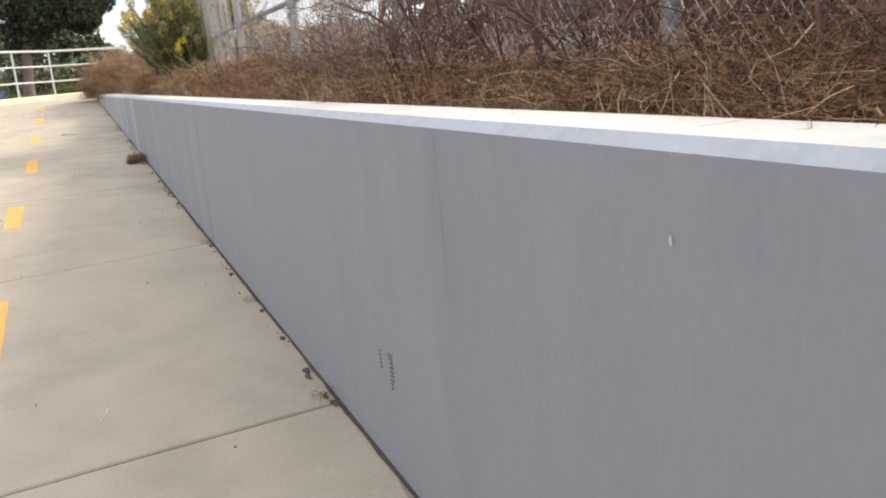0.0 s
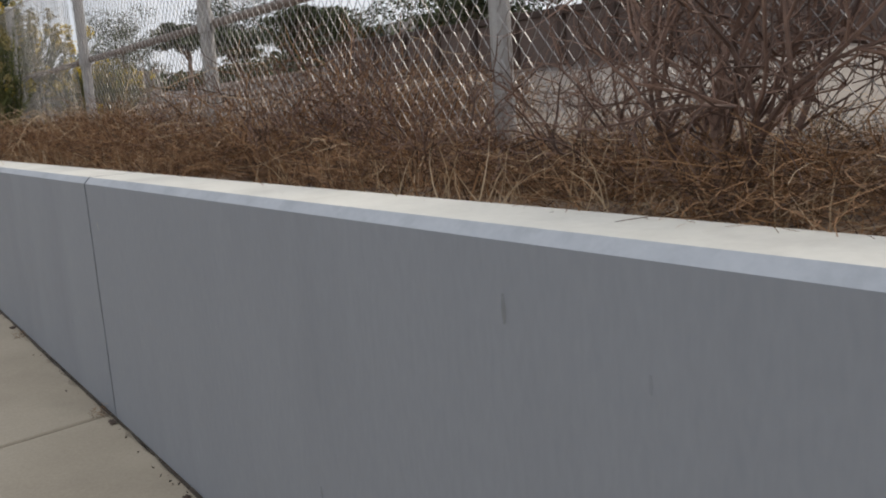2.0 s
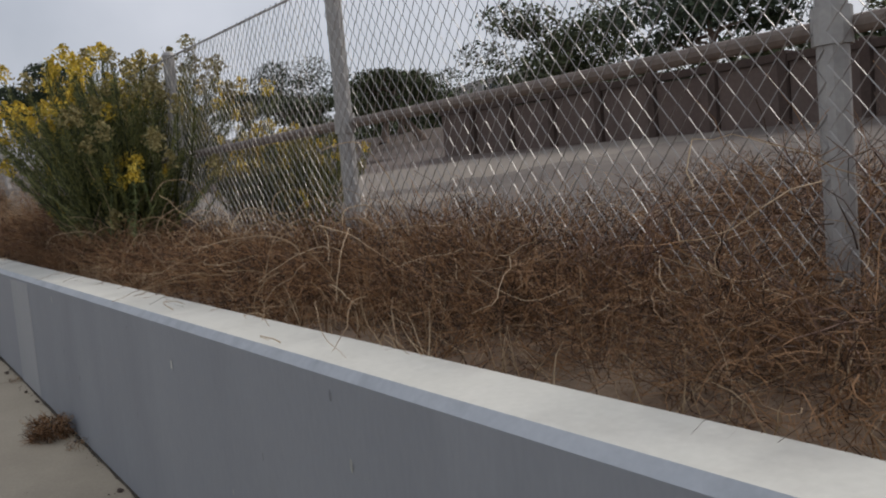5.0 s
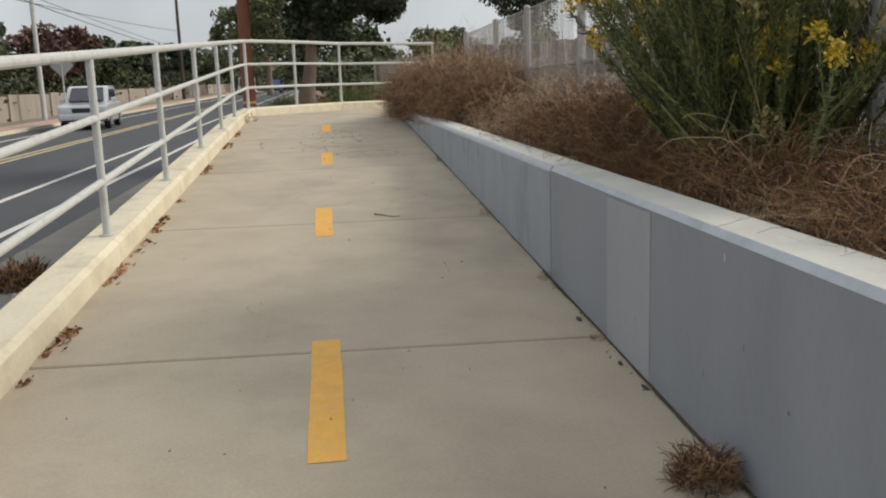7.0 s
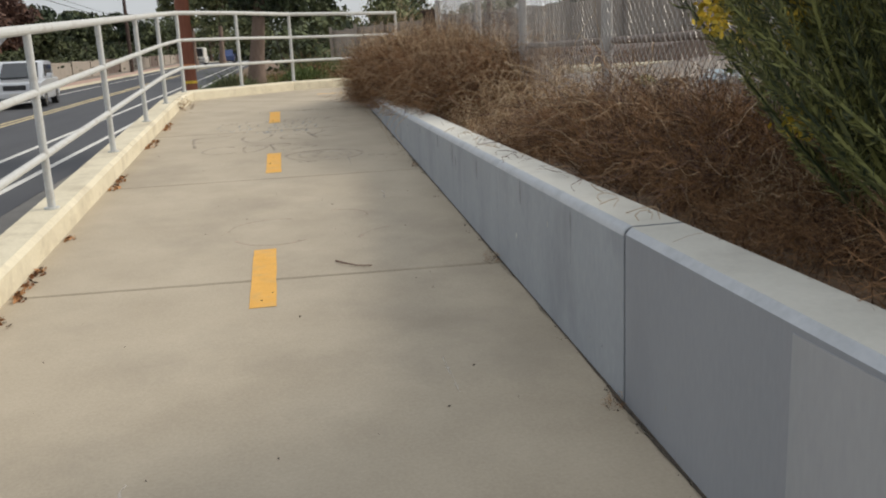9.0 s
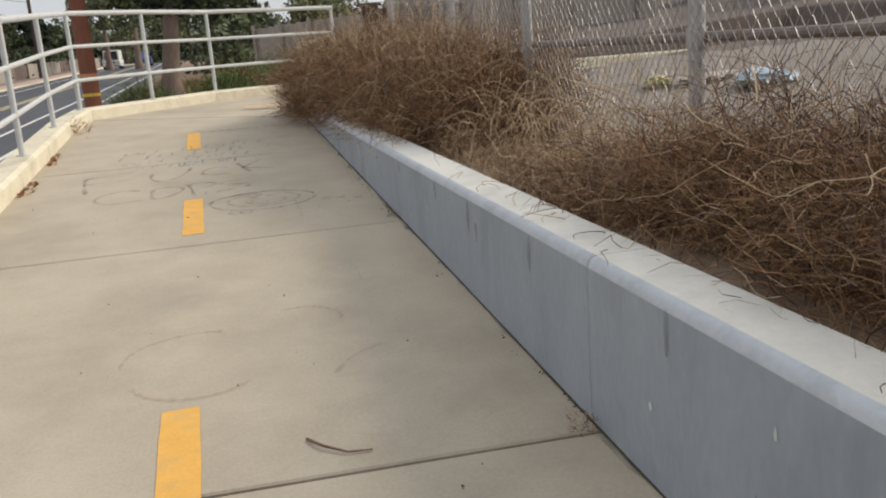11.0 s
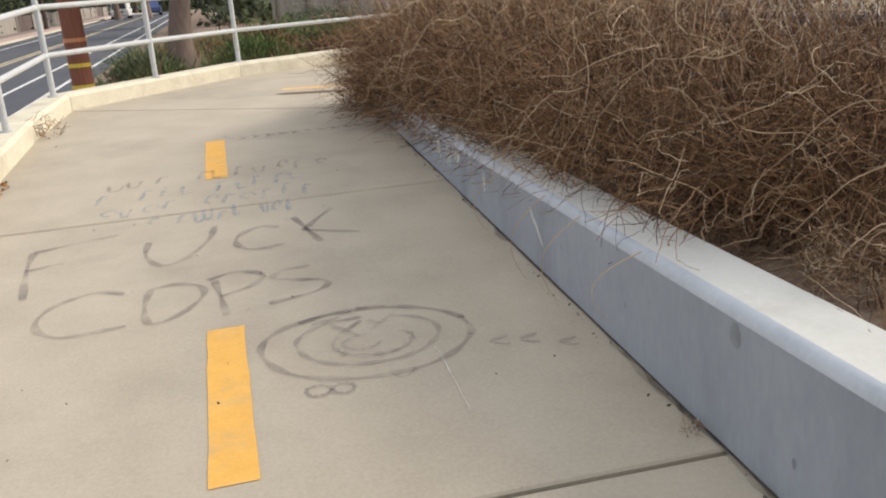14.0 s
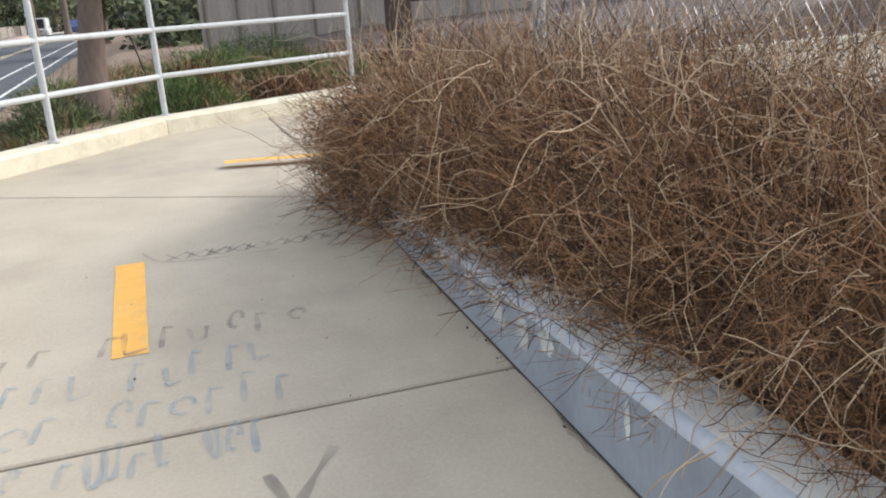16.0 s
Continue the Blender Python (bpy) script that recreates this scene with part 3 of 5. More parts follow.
# ---------------------------------------------------------------- dry brush on the bank
def dry_bush(name, reach, height, fine, pale, dark=0, spread=1.0, seed=0):
    """A tangle of thin curved twigs over a base of the given reach; base at the origin."""
    np.random.seed(seed)
    ob = thing(name)
    k = fine
    ang = np.random.uniform(0, 2 * np.pi, k)
    rad = reach * 0.75 * np.sqrt(np.random.uniform(0, 1, k))
    start = np.stack([rad * np.cos(ang), rad * np.sin(ang), np.random.uniform(0.0, 0.85, k) ** 1.3 * height * (1 - (rad / reach) ** 2 * 0.5)], 1)
    way = np.stack([np.cos(ang) * spread, np.sin(ang) * spread, np.random.uniform(-0.1, 1.3, k)], 1) + np.random.normal(size=(k, 3)) * 0.7
    way /= np.linalg.norm(way, axis=1, keepdims=True)
    ln = wander(start, way, np.random.uniform(0.5, 1.3, k) * height * 0.085, 6, 0.28)
    ln[..., 2] = np.maximum(ln[..., 2], 0.0)
    v, f = tubes(ln, np.random.uniform(0.0011, 0.0024, (k, 1)) * np.linspace(1, 0.5, 6), 1)
    soup("twig_tangle", v, f, TWIG, ob, "thin brown dry twigs", kind="stuff")
    k = pale
    ang = np.random.uniform(0, 2 * np.pi, k)
    rad = reach * np.sqrt(np.random.uniform(0.1, 1, k)) * 0.85
    start = np.stack([rad * np.cos(ang), rad * np.sin(ang), np.random.uniform(0.15, 0.9, k) * height], 1)
    way = np.stack([np.cos(ang), np.sin(ang), np.random.uniform(-0.3, 1.0, k)], 1) + np.random.normal(size=(k, 3)) * 0.8
    way /= np.linalg.norm(way, axis=1, keepdims=True)
    ln = wander(start, way, np.random.uniform(0.35, 1.1, k) * height * 0.095, 9, 0.42, (0, 0, -0.03))
    ln[..., 2] = np.maximum(ln[..., 2], 0.0)
    v, f = tubes(ln, np.random.uniform(0.0012, 0.0027, (k, 1)) * np.linspace(1, 0.5, 9), 3)
    soup("stem_tangle", v, f, STRAW, ob, "straw-coloured curling stems", kind="stuff")
    if dark:
        k = dark
        start = np.random.normal(size=(k, 3)) * (0.05, 0.05, 0)
        way = np.stack([np.random.normal(size=k) * 0.7, np.random.normal(size=k) * 0.7, np.ones(k)], 1)
        way /= np.linalg.norm(way, axis=1, keepdims=True)
        ln = wander(start, way, height * 0.12, 9, 0.16)
        r = np.linspace(1, 0.25, 9) * 0.0068
        vs, fs = [], []
        v, f = tubes(ln, np.tile(r, (k, 1)), 5)
        vs.append(v), fs.append(f)
        st = ln[:, 2:8].reshape(-1, 3)
        st = np.repeat(st, 3, 0)
        wy = np.random.normal(size=st.shape) + (0, 0, 0.5)
        wy /= np.linalg.norm(wy, axis=1, keepdims=True)
        l2 = wander(st, wy, np.random.uniform(0.5, 1.2, len(st)) * height * 0.06, 7, 0.25)
        v, f = tubes(l2, np.tile(np.linspace(0.0027, 0.001, 7), (len(st), 1)), 3)
        fs.append(f + len(vs[0])), vs.append(v)
        soup("branch_work", np.concatenate(vs), np.concatenate(fs), DARKTWIG, ob, "dark bare branches", kind="stuff")
    return ob


KINDS = [dry_bush("dry_bush", 0.62, 0.62, 1700, 26, 0, 1.0, s) for s in (1, 2, 3)]


def bare_shrub(height, seed, stems=6):
    """A leafless shrub: stems splayed from one foot that fork three times into fine twigs."""
    np.random.seed(seed)
    ob = thing("bare_shrub")
    ang = np.linspace(0, 2 * np.pi, stems, endpoint=False) + np.random.normal(size=stems) * 0.4
    way = np.stack([np.cos(ang) * 0.75, np.sin(ang) * 0.95, np.random.uniform(0.55, 1.3, stems)], 1)
    start = np.random.normal(size=(stems, 3)) * (0.02, 0.02, 0)
    length, rad = height * 0.5, 0.0085
    vs, fs, count = [], [], 0
    for level, fork in enumerate((5, 5, 4, 0)):
        way = way / np.linalg.norm(way, axis=1, keepdims=True)
        n = 7 if level < 2 else 5
        ln = wander(start, way, np.random.uniform(0.6, 1.25, len(start)) * length / (n - 1), n, 0.09 + 0.04 * level, (0, 0, 0.02))
        v, f = tubes(ln, np.tile(np.linspace(rad, rad * 0.55, n), (len(start), 1)), (6, 4, 3, 1)[level])
        vs.append(v), fs.append(f + count)
        count += len(v)
        if fork:
            at = np.random.randint(n // 2 - 1, n, (len(start), fork))
            at[:, 0] = n - 1
            row = np.arange(len(start))[:, None]
            tip = ln[:, -1] - ln[:, -2]
            tip /= np.linalg.norm(tip, axis=1, keepdims=True)
            start = ln[row, at].reshape(-1, 3)
            way = np.repeat(tip, fork, 0) + np.random.normal(size=(len(start), 3)) * 0.55 + (0, 0, 0.12)
            length, rad = length * 0.6, rad * 0.55
    soup("branch_work", np.concatenate(vs), np.concatenate(fs), DARKTWIG, ob, "dark forking leafless branches", kind="stuff")
    return tagged(ob, "leafless dark purple-brown shrub with forking branches", "shrub", "bare shrubs along the wall")


BARE = [bare_shrub(0.85, q) for q in (301, 302, 303)]
STRAWY = [dry_bush("dry_bush", 0.6, 0.55, 800, 240, 0, 1.0, s) for s in (8, 9)]
MOUND = [dry_bush("dry_bush", 0.85, 0.9, 4600, 260, 0, 1.0, s) for s in (4, 5)]
WOODY = [dry_bush("dry_bush", 0.7, 0.8, 800, 10, 9, 0.9, s) for s in (6, 7)]
for o in KINDS:
    tagged(o, "low tangled brown dry brush on the bank", "dry bush", "dry brush along the wall")
for o in STRAWY:
    tagged(o, "golden straw-coloured dry bush with curling stems", "dry bush", "dry brush along the wall")
for o in MOUND:
    tagged(o, "large tangled brown and straw-coloured dry bush overhanging wall", "dry bush", "dry brush along the wall")
for o in WOODY:
    tagged(o, "bare woody dry shrub with dark branches", "dry bush", "dry brush along the wall")
used = set()


def plant(ob, x, y, s=1.0, sz=1.0, turn=None):
    z = ground_z(x, y) - 0.02
    m = pose(x, y, z, 0, 0, random.uniform(0, 360) if turn is None else turn) 
    if ob.name in used:
        c = copy_thing(ob, m)
    else:
        used.add(ob.name)
        ob.matrix_basis = m
        c = ob
    c.scale = (s, s, s * sz)
    return c


random.seed(37)
for x, y, sc, h in ((1.35, -2.6, 0.95, 1.3), (1.4, -1.9, 0.95, 1.35), (1.3, -1.2, 0.9, 1.25), (1.7, -1.6, 1.0, 1.3), (1.8, -0.8, 0.9, 1.1), (1.4, -3.4, 1.0, 1.2), (1.4, 1.9, 0.7, 0.8), (1.5, 2.5, 0.8, 0.8), (1.9, 0.9, 0.5, 0.5)):
    plant(random.choice(KINDS), x, y, sc, h)
random.seed(23)
for x, y, s, h in ((0.6, -0.25, 1.0, 1.0), (0.78, -0.05, 1.1, 1.05), (0.95, -0.6, 1.15, 1.1), (0.68, 0.78, 0.62, 1.0), (0.85, 0.25, 0.85, 1.0), (0.75, 1.65, 0.7, 0.9), (0.8, -1.3, 0.95, 1.05), (0.7, -2.3, 0.8, 1.0), (0.85, 2.5, 0.6, 0.9), (0.8, -3.4, 0.9, 1.0),
                   (1.25, -0.9, 0.9, 0.9), (1.2, -2.6, 0.9, 1.0), (0.9, 3.6, 0.6, 0.8), (0.75, 9.2, 0.75, 0.85), (0.9, 10.1, 0.8, 0.9), (0.6, 10.6, 0.6, 0.8), (0.5, 8.8, 0.55, 0.8), (0.5, 9.4, 0.55, 0.8), (0.55, 10.0, 0.6, 0.8), (0.85, 8.6, 0.7, 0.8), (0.9, 9.7, 0.75, 0.85), (0.8, 10.5, 0.7, 0.8)):
    plant(random.choice(BARE), x, y, s, h)
random.seed(11)
y = -5.6
while y < 11.9:
    tall = 0.5 if y < 2.6 else 0.66 if y < 3.6 else 0.85 if y < 5.0 else (0.72 if y < 8.6 else (0.9 if y < 10.6 else 0.36))
    plant(random.choice(KINDS), random.uniform(0.52, 0.66), y, random.uniform(0.6, 0.75), tall * random.uniform(0.85, 1.1))
    plant(random.choice(KINDS), random.uniform(0.8, 1.1), y + 0.2, random.uniform(0.6, 0.8), tall * random.uniform(0.9, 1.25))
    y += 0.42 if y < 10.6 else 0.6
for x, y, s, h in ((0.82, 1.55, 0.85, 0.9), (1.0, 2.9, 0.85, 0.85), (1.0, -2.9, 1.0, 1.05), (0.85, 4.1, 0.65, 0.85), (1.0, -4.4, 1.0, 1.15)):
    plant(random.choice(WOODY), x, y, s, h)
for x, y, s, h in ((0.52, 11.05, 0.5, 0.95), (0.6, 11.5, 0.5, 0.9), (0.5, 12.0, 0.4, 0.6), (1.0, 11.4, 0.6, 0.7), (0.5, 12.6, 0.45, 0.8), (0.75, 8.35, 0.6, 0.7), (0.5, 6.6, 0.5, 0.6)):
    plant(random.choice(STRAWY), x, y, s, h)
for x, y, s, h in ((0.65, 9.5, 0.8, 0.85), (0.75, 10.2, 0.85, 0.9), (0.6, 10.7, 0.7, 0.8), (0.85, 9.0, 0.8, 0.8)):
    plant(random.choice(WOODY), x, y, s, h)
for x, y, s, h in ((0.78, 12.9, 0.6, 1.15), (0.55, 13.3, 0.6, 1.2), (0.95, 13.5, 0.75, 1.15), (0.5, 13.9, 0.64, 1.25), (0.95, 14.3, 0.8, 1.1), (0.48, 14.5, 0.68, 1.25), (0.9, 15.1, 0.8, 1.1),
                   (0.45, 15.1, 0.7, 1.25), (0.4, 15.7, 0.72, 1.25), (0.9, 15.9, 0.8, 1.1), (0.32, 16.3, 0.74, 1.2), (0.8, 16.6, 0.75, 1.05), (0.22, 16.85, 0.72, 1.1), (0.3, 17.25, 0.6, 1.0), (0.75, 17.2, 0.7, 1.0), (0.7, 9.6, 0.5, 0.95), (0.7, 10.3, 0.5, 0.85)):
    plant(random.choice(MOUND), x, y, s, h * 1.06)

random.seed(41)
for i in range(15):
    y = 8.1 + 0.32 * i
    plant(random.choice(KINDS if y < 10.8 else STRAWY), random.uniform(0.4, 0.5), y, random.uniform(0.3, 0.42), random.uniform(0.6, 0.85) * (1 if y < 11.2 else 0.6))

tumble = dry_bush("tumbleweed", 0.115, 0.12, 900, 6, 0, 1.0, 21)
tumble.location = (-0.11, 6.27, floor_z(-0.11, 6.27))
tagged(tumble, "small brown tumbleweed lying at the wall's foot", "tumbleweed")


# ---------------------------------------------------------------- flowering shrub at the fence
def flowering_shrub(place):
    np.random.seed(31)
    ob = thing("flowering_shrub", place, "dark green fan-shaped shrub with yellow flower heads by fence", "shrub")
    k, n = 300, 14
    ang = np.random.uniform(0, 2 * np.pi, k)
    lean = np.random.uniform(0.0, 2.3, k)
    way = np.stack([np.cos(ang) * lean * 0.5, np.sin(ang) * lean * 1.0 + 0.18, np.ones(k)], 1)
    way /= np.linalg.norm(way, axis=1, keepdims=True)
    start = np.random.normal(size=(k, 3)) * (0.08, 0.16, 0.0)
    reach = np.random.uniform(0.72, 1.08, k) * 1.4
    reach[:26] *= 0.5
    ln = wander(start, way, reach / (n - 1), n, 0.03, (0, 0, 0.045))
    v, f = tubes(ln, np.tile(np.linspace(0.009, 0.003, n), (k, 1)), 3)
    soup("stem_work", v, f, SHRUB, ob, "slender green-grey stems", kind="stuff")
    # leaves set round each stem like a bottle brush, from a third of its length up
    m = 420
    u = 0.3 + 0.7 * np.random.uniform(size=(k, m)) ** 0.8
    at = np.minimum((u * (n - 1)).astype(int), n - 2)
    fr = (u * (n - 1) - at)[:, :, None]
    row = np.arange(k)[:, None]
    c = (ln[row, at] * (1 - fr) + ln[row, at + 1] * fr).reshape(-1, 3)
    wy = (ln[row, at + 1] - ln[row, at]).reshape(-1, 3)
    wy /= np.linalg.norm(wy, axis=1, keepdims=True)
    out = np.random.normal(size=c.shape)
    out -= wy * np.sum(out * wy, axis=1, keepdims=True)
    out /= np.linalg.norm(out, axis=1, keepdims=True)
    v, f = blades(c + out * np.random.uniform(0.004, 0.03, (len(c), 1)), 0.021, 0.11, wy * 0.9 + out * 0.55)
    soup("foliage", v, f, SHRUB, ob, "narrow dark green leaves", kind="stuff")
    tips = ln[:, -1, :]
    keep = np.random.uniform(size=k) < 0.72
    gone = np.sin(ang) < -0.55
    for nm, tt, mt, lb in (("flower_head", tips[keep & ~gone], FLOWER, "yellow flower heads"), ("seed_head", tips[keep & gone], FADED, "faded brownish flower heads")):
        up = np.random.uniform(0, 1, (len(tt), 110))
        rad = (0.04 * np.sin(np.pi * (0.15 + 0.8 * up)))[:, :, None]
        c = tt[:, None, :] + np.random.normal(size=(len(tt), 110, 3)) * rad * (0.8, 0.8, 0.3) + (up * 0.11)[:, :, None] * np.array((0, 0.12, 1.0))
        v, f = blades(c.reshape(-1, 3), 0.0125, 0.6)
        soup(nm, v, f, mt, ob, lb, kind="stuff")
    for i in range(9):
        a = np.array((np.random.uniform(-0.32, 0.05), np.random.uniform(-0.85, -0.25), 0.12))
        ln = wander(a[None], np.array([[np.random.normal() * 0.12, -0.1 + np.random.normal() * 0.12, 1.0]]), np.random.uniform(0.045, 0.062), 11, 0.03)
        v, f = tubes(ln, np.linspace(0.006, 0.004, 11)[None], 5)
        st = soup("flower_stalk", v, f, STALK, ob, "pale green leafy stalk")
        c = ln[0][np.random.randint(3, 11, 160)] + np.random.normal(size=(160, 3)) * 0.004
        v, f = blades(c, 0.02, 0.16, np.random.normal(size=(160, 3)) * (1, 1, 0.3) + (0, 0, 0.5))
        soup("leaf_ring", v, f, STALK, st, kind="stuff")
        c = ln[0, -1] + np.random.normal(size=(170, 3)) * (0.02, 0.02, 0.022) + (0, 0, 0.02)
        v, f = blades(c, 0.011, 0.6)
        soup("flower_head", v, f, FLOWER, st, "bright yellow flower head", kind="stuff")
    return ob


sh1 = flowering_shrub((0.8, 7.75, ground_z(0.8, 7.75) - 0.03))
sh1.scale = (0.92, 0.92, 0.95)
sh2 = flowering_shrub((1.5, 6.9, ground_z(1.5, 6.9) - 0.03))
sh2.scale = (0.5, 0.5, 0.55)
tagged(sh2, "smaller yellow-flowered shrub behind the fence")


# ---------------------------------------------------------------- long dry runners arching over the brush
def runners(y0, y1, x0, x1, lift, k, seed, label):
    np.random.seed(seed)
    ob = thing("trailing_stems", (0, 0, 0), label, "dry stems")
    xs, ys = np.random.uniform(x0, x1, k), np.random.uniform(y0, y1, k)
    st = np.array([(x, y, ground_z(x, y) + random.uniform(0.4, 1.0) * lift) for x, y in zip(xs, ys)])
    a = np.random.uniform(0, 2 * np.pi, k)
    way = np.stack([np.cos(a) * 0.7, np.sin(a) * 0.7, np.random.uniform(0.5, 1.4, k)], 1)
    way /= np.linalg.norm(way, axis=1, keepdims=True)
    ln = wander(st, way, np.random.uniform(0.014, 0.03, k), 20, 0.1, (0.0, 0, -0.14))
    low = np.array([wall_z(y) + 0.012 for y in ln[:, :, 1].ravel()]).reshape(k, -1)
    ln[:, :, 2] = np.where(ln[:, :, 0] > -0.02, np.maximum(ln[:, :, 2], low), ln[:, :, 2])
    v, f = tubes(ln, np.tile(np.linspace(0.0021, 0.0012, 20), (k, 1)), 4)
    soup("stem_work", v, f, STRAW, ob, kind="stuff")


runners(4.2, 7.6, 0.42, 1.0, 0.3, 70, 51, "pale dry stems arching over brown brush")
runners(10.8, 12.5, 0.35, 1.0, 0.3, 120, 53, "golden dry stems curling up from low brush")
runners(9.8, 14.2, 0.4, 1.1, 0.45, 130, 52, "golden dry stems curling over the brush mound")


def spill(y0, y1, k, reach, drop, mat, seed, label, thick=0.0017):
    """Stems that grow out of the brush, cross the cap and hang down the wall's face."""
    np.random.seed(seed)
    ob = thing("overhanging_stems", (0, 0, 0), label, "dry stems")
    y = np.random.uniform(y0, y1, k)
    st = np.stack([np.random.uniform(0.1, 0.34, k), y, [wall_z(q) + random.uniform(0.03, 0.2) for q in y]], 1)
    way = np.stack([-np.random.uniform(0.5, 1.2, k), np.random.normal(size=k) * 0.7, np.random.uniform(-0.1, 0.5, k)], 1)
    way /= np.linalg.norm(way, axis=1, keepdims=True)
    ln = wander(st, way, np.random.uniform(0.4, 1.0, k) * reach / 12, 13, 0.2, (0.0, 0, -drop))
    low = 1.013 + 0.0121 * ln[:, :, 1] + 0.006
    ln[:, :, 2] = np.where(ln[:, :, 0] > -0.006, np.maximum(ln[:, :, 2], low), np.maximum(ln[:, :, 2], 0.0638 * ln[:, :, 1] + 0.01))
    v, f = tubes(ln, np.linspace(thick, thick * 0.55, 13)[None] * np.random.uniform(0.7, 1.3, (k, 1)), 3)
    soup("stem_work", v, f, mat, ob, kind="stuff")


spill(12.9, 16.8, 420, 0.34, 0.1, TWIG, 151, "brown dry stems hanging over the wall's cap")
spill(12.9, 16.8, 90, 0.42, 0.12, STRAW, 152, "pale dry stems hanging over the wall's cap")
spill(8.3, 12.4, 46, 0.2, 0.05, DARKTWIG, 153, "dark twigs lying across the wall's cap")
spill(8.3, 12.4, 30, 0.22, 0.05, STRAW, 154, "straw stems lying across the wall's cap", 0.0014)
spill(3.6, 5.6, 14, 0.26, 0.05, STRAW, 155, "straw stems lying across the wall's cap", 0.0014)

# ---------------------------------------------------------------- trees, poles and what stands along the road
def tree(name, place, height, crown, leaf, mat, n_leaf, trunk_r, label, seed, bare=0.35, clumps=26, flat=0.8, lean=(0, 0), limb_n=9):
    """A tapered trunk, limbs and a crown of many small leaves in uneven clumps. crown: its centre and half sizes."""
    np.random.seed(seed)
    ob = thing(name, place, label, "tree")
    (cx, cy, cz), (rx, ry, rz) = crown
    n = 10
    s = np.linspace(0, 1, n)
    sway = np.cumsum(np.random.normal(size=(n, 2)) * 0.05, 0) * height * 0.06
    sway -= sway[0]
    tl = np.stack([lean[0] * s + sway[:, 0] + cx * s ** 2, lean[1] * s + sway[:, 1] + cy * s ** 2, s * cz], 1)[None]
    r = trunk_r * (1 - 0.65 * s) * (1 + 0.5 * np.exp(-s * 14))
    v, f = tubes(tl, r[None], 10)
    soup("trunk", v, f, BARK, ob, smooth=True)
    d = np.random.normal(size=(clumps, 3))
    d /= np.linalg.norm(d, axis=1, keepdims=True)
    ctr = np.array((cx, cy, cz)) + d * np.array((rx, ry, rz)) * np.random.uniform(0.35, 0.95, (clumps, 1))
    k = min(limb_n, clumps)
    b0 = tl[0][np.random.randint(int(n * bare) + 2, n, k)]
    u = np.linspace(0, 1, 7)[None, :, None]
    ll = b0[:, None, :] * (1 - u) + ctr[:k, None, :] * u + np.random.normal(size=(k, 7, 3)) * 0.05 * rx * np.sin(u * math.pi)
    v, f = tubes(ll, np.tile(np.linspace(trunk_r * 0.38, trunk_r * 0.08, 7), (k, 1)), 6)
    soup("limb_work", v, f, BARK, ob, kind="stuff")
    per = n_leaf // clumps
    sz = np.random.uniform(0.22, 0.48, (clumps, 1, 1)) * np.array((rx, ry, rz * flat))
    ball = np.random.normal(size=(clumps, per, 3))
    ball /= np.linalg.norm(ball, axis=2, keepdims=True)
    c = ctr[:, None, :] + ball * np.random.uniform(0.1, 1, (clumps, per, 1)) ** 0.45 * sz * 0.95
    v, f = blades(c.reshape(-1, 3), leaf, 0.45)
    soup("crown", v, f, mat, ob, kind="stuff")
    return ob


tree("pine_tree", (-1.5, 22.7, 1.1), 9, ((0.85, 0.3, 3.3), (1.85, 1.9, 2.0)), 0.06, PINE, 70000, 0.16, "tall dark green pine with a bare trunk on the verge", 41, clumps=30)
tree("pine_tree", (7.1, 40, 1.1), 8, ((0.0, 0, 4.4), (1.8, 1.8, 1.6)), 0.08, PINE, 9000, 0.16, "dark green tree behind the verge fence", 42, clumps=26)
tree("roadside_tree", (-7.8, 112, 1.3), 14, ((0, 0, 9.0), (4.5, 4, 4.2)), 0.28, GUM, 6000, 0.35, "tall pale green gum tree by the road", 43)
tree("roadside_tree", (-11.5, 118, 1.3), 14, ((0, 0, 8.4), (3.6, 4, 3.6)), 0.28, GUM, 5000, 0.35, "tall pale green gum tree by the road", 44)
tree("roadside_tree", (-3.2, 82, 1.0), 8, ((0, 0, 4.4), (2.6, 3, 2.8)), 0.2, GUM, 5000, 0.25, "pale green tree on the verge", 45)
tree("roadside_tree", (0.8, 68, 1.0), 9, ((0, 0, 4.5), (3.0, 3, 3.0)), 0.2, OAK, 5000, 0.25, "dark green tree on the verge", 46)
random.seed(5)
for i, y in enumerate((36, 43, 50, 57, 65, 74, 84, 95, 106, 120, 138, 160)):
    mt = RED_LEAF if i in (3, 4) else (OAK if i % 3 else PINE)
    tree("roadside_tree", (random.uniform(-21.5, -19.2), y, road_z(y) + 0.1), 6, ((0, 0, random.uniform(2.9, 3.8) + 0.006 * y), (3.2, 3.9, 2.2)), 0.17 + y * 0.001, mt, 4600, 0.2,
         "dark reddish-leaved tree behind the far wall" if mt is RED_LEAF else "dark green tree behind the far wall", 50 + i, bare=0.2, clumps=22)
for i, (x, y, s) in enumerate(((-15, 190, 1.3), (-3, 210, 1.5), (8, 180, 1.3), (20, 160, 1.2), (14, 120, 1.0), (-26, 200, 1.4), (32, 140, 1.3))):
    tree("far_tree", (x, y, ground_z(x, y)), 8 * s, ((0, 0, 4.2 * s), (5 * s, 5 * s, 3.4 * s)), 0.35, OAK if i % 2 else GUM, 2600, 0.3, "far green tree beyond the road's end", 80 + i, bare=0.15, clumps=20)
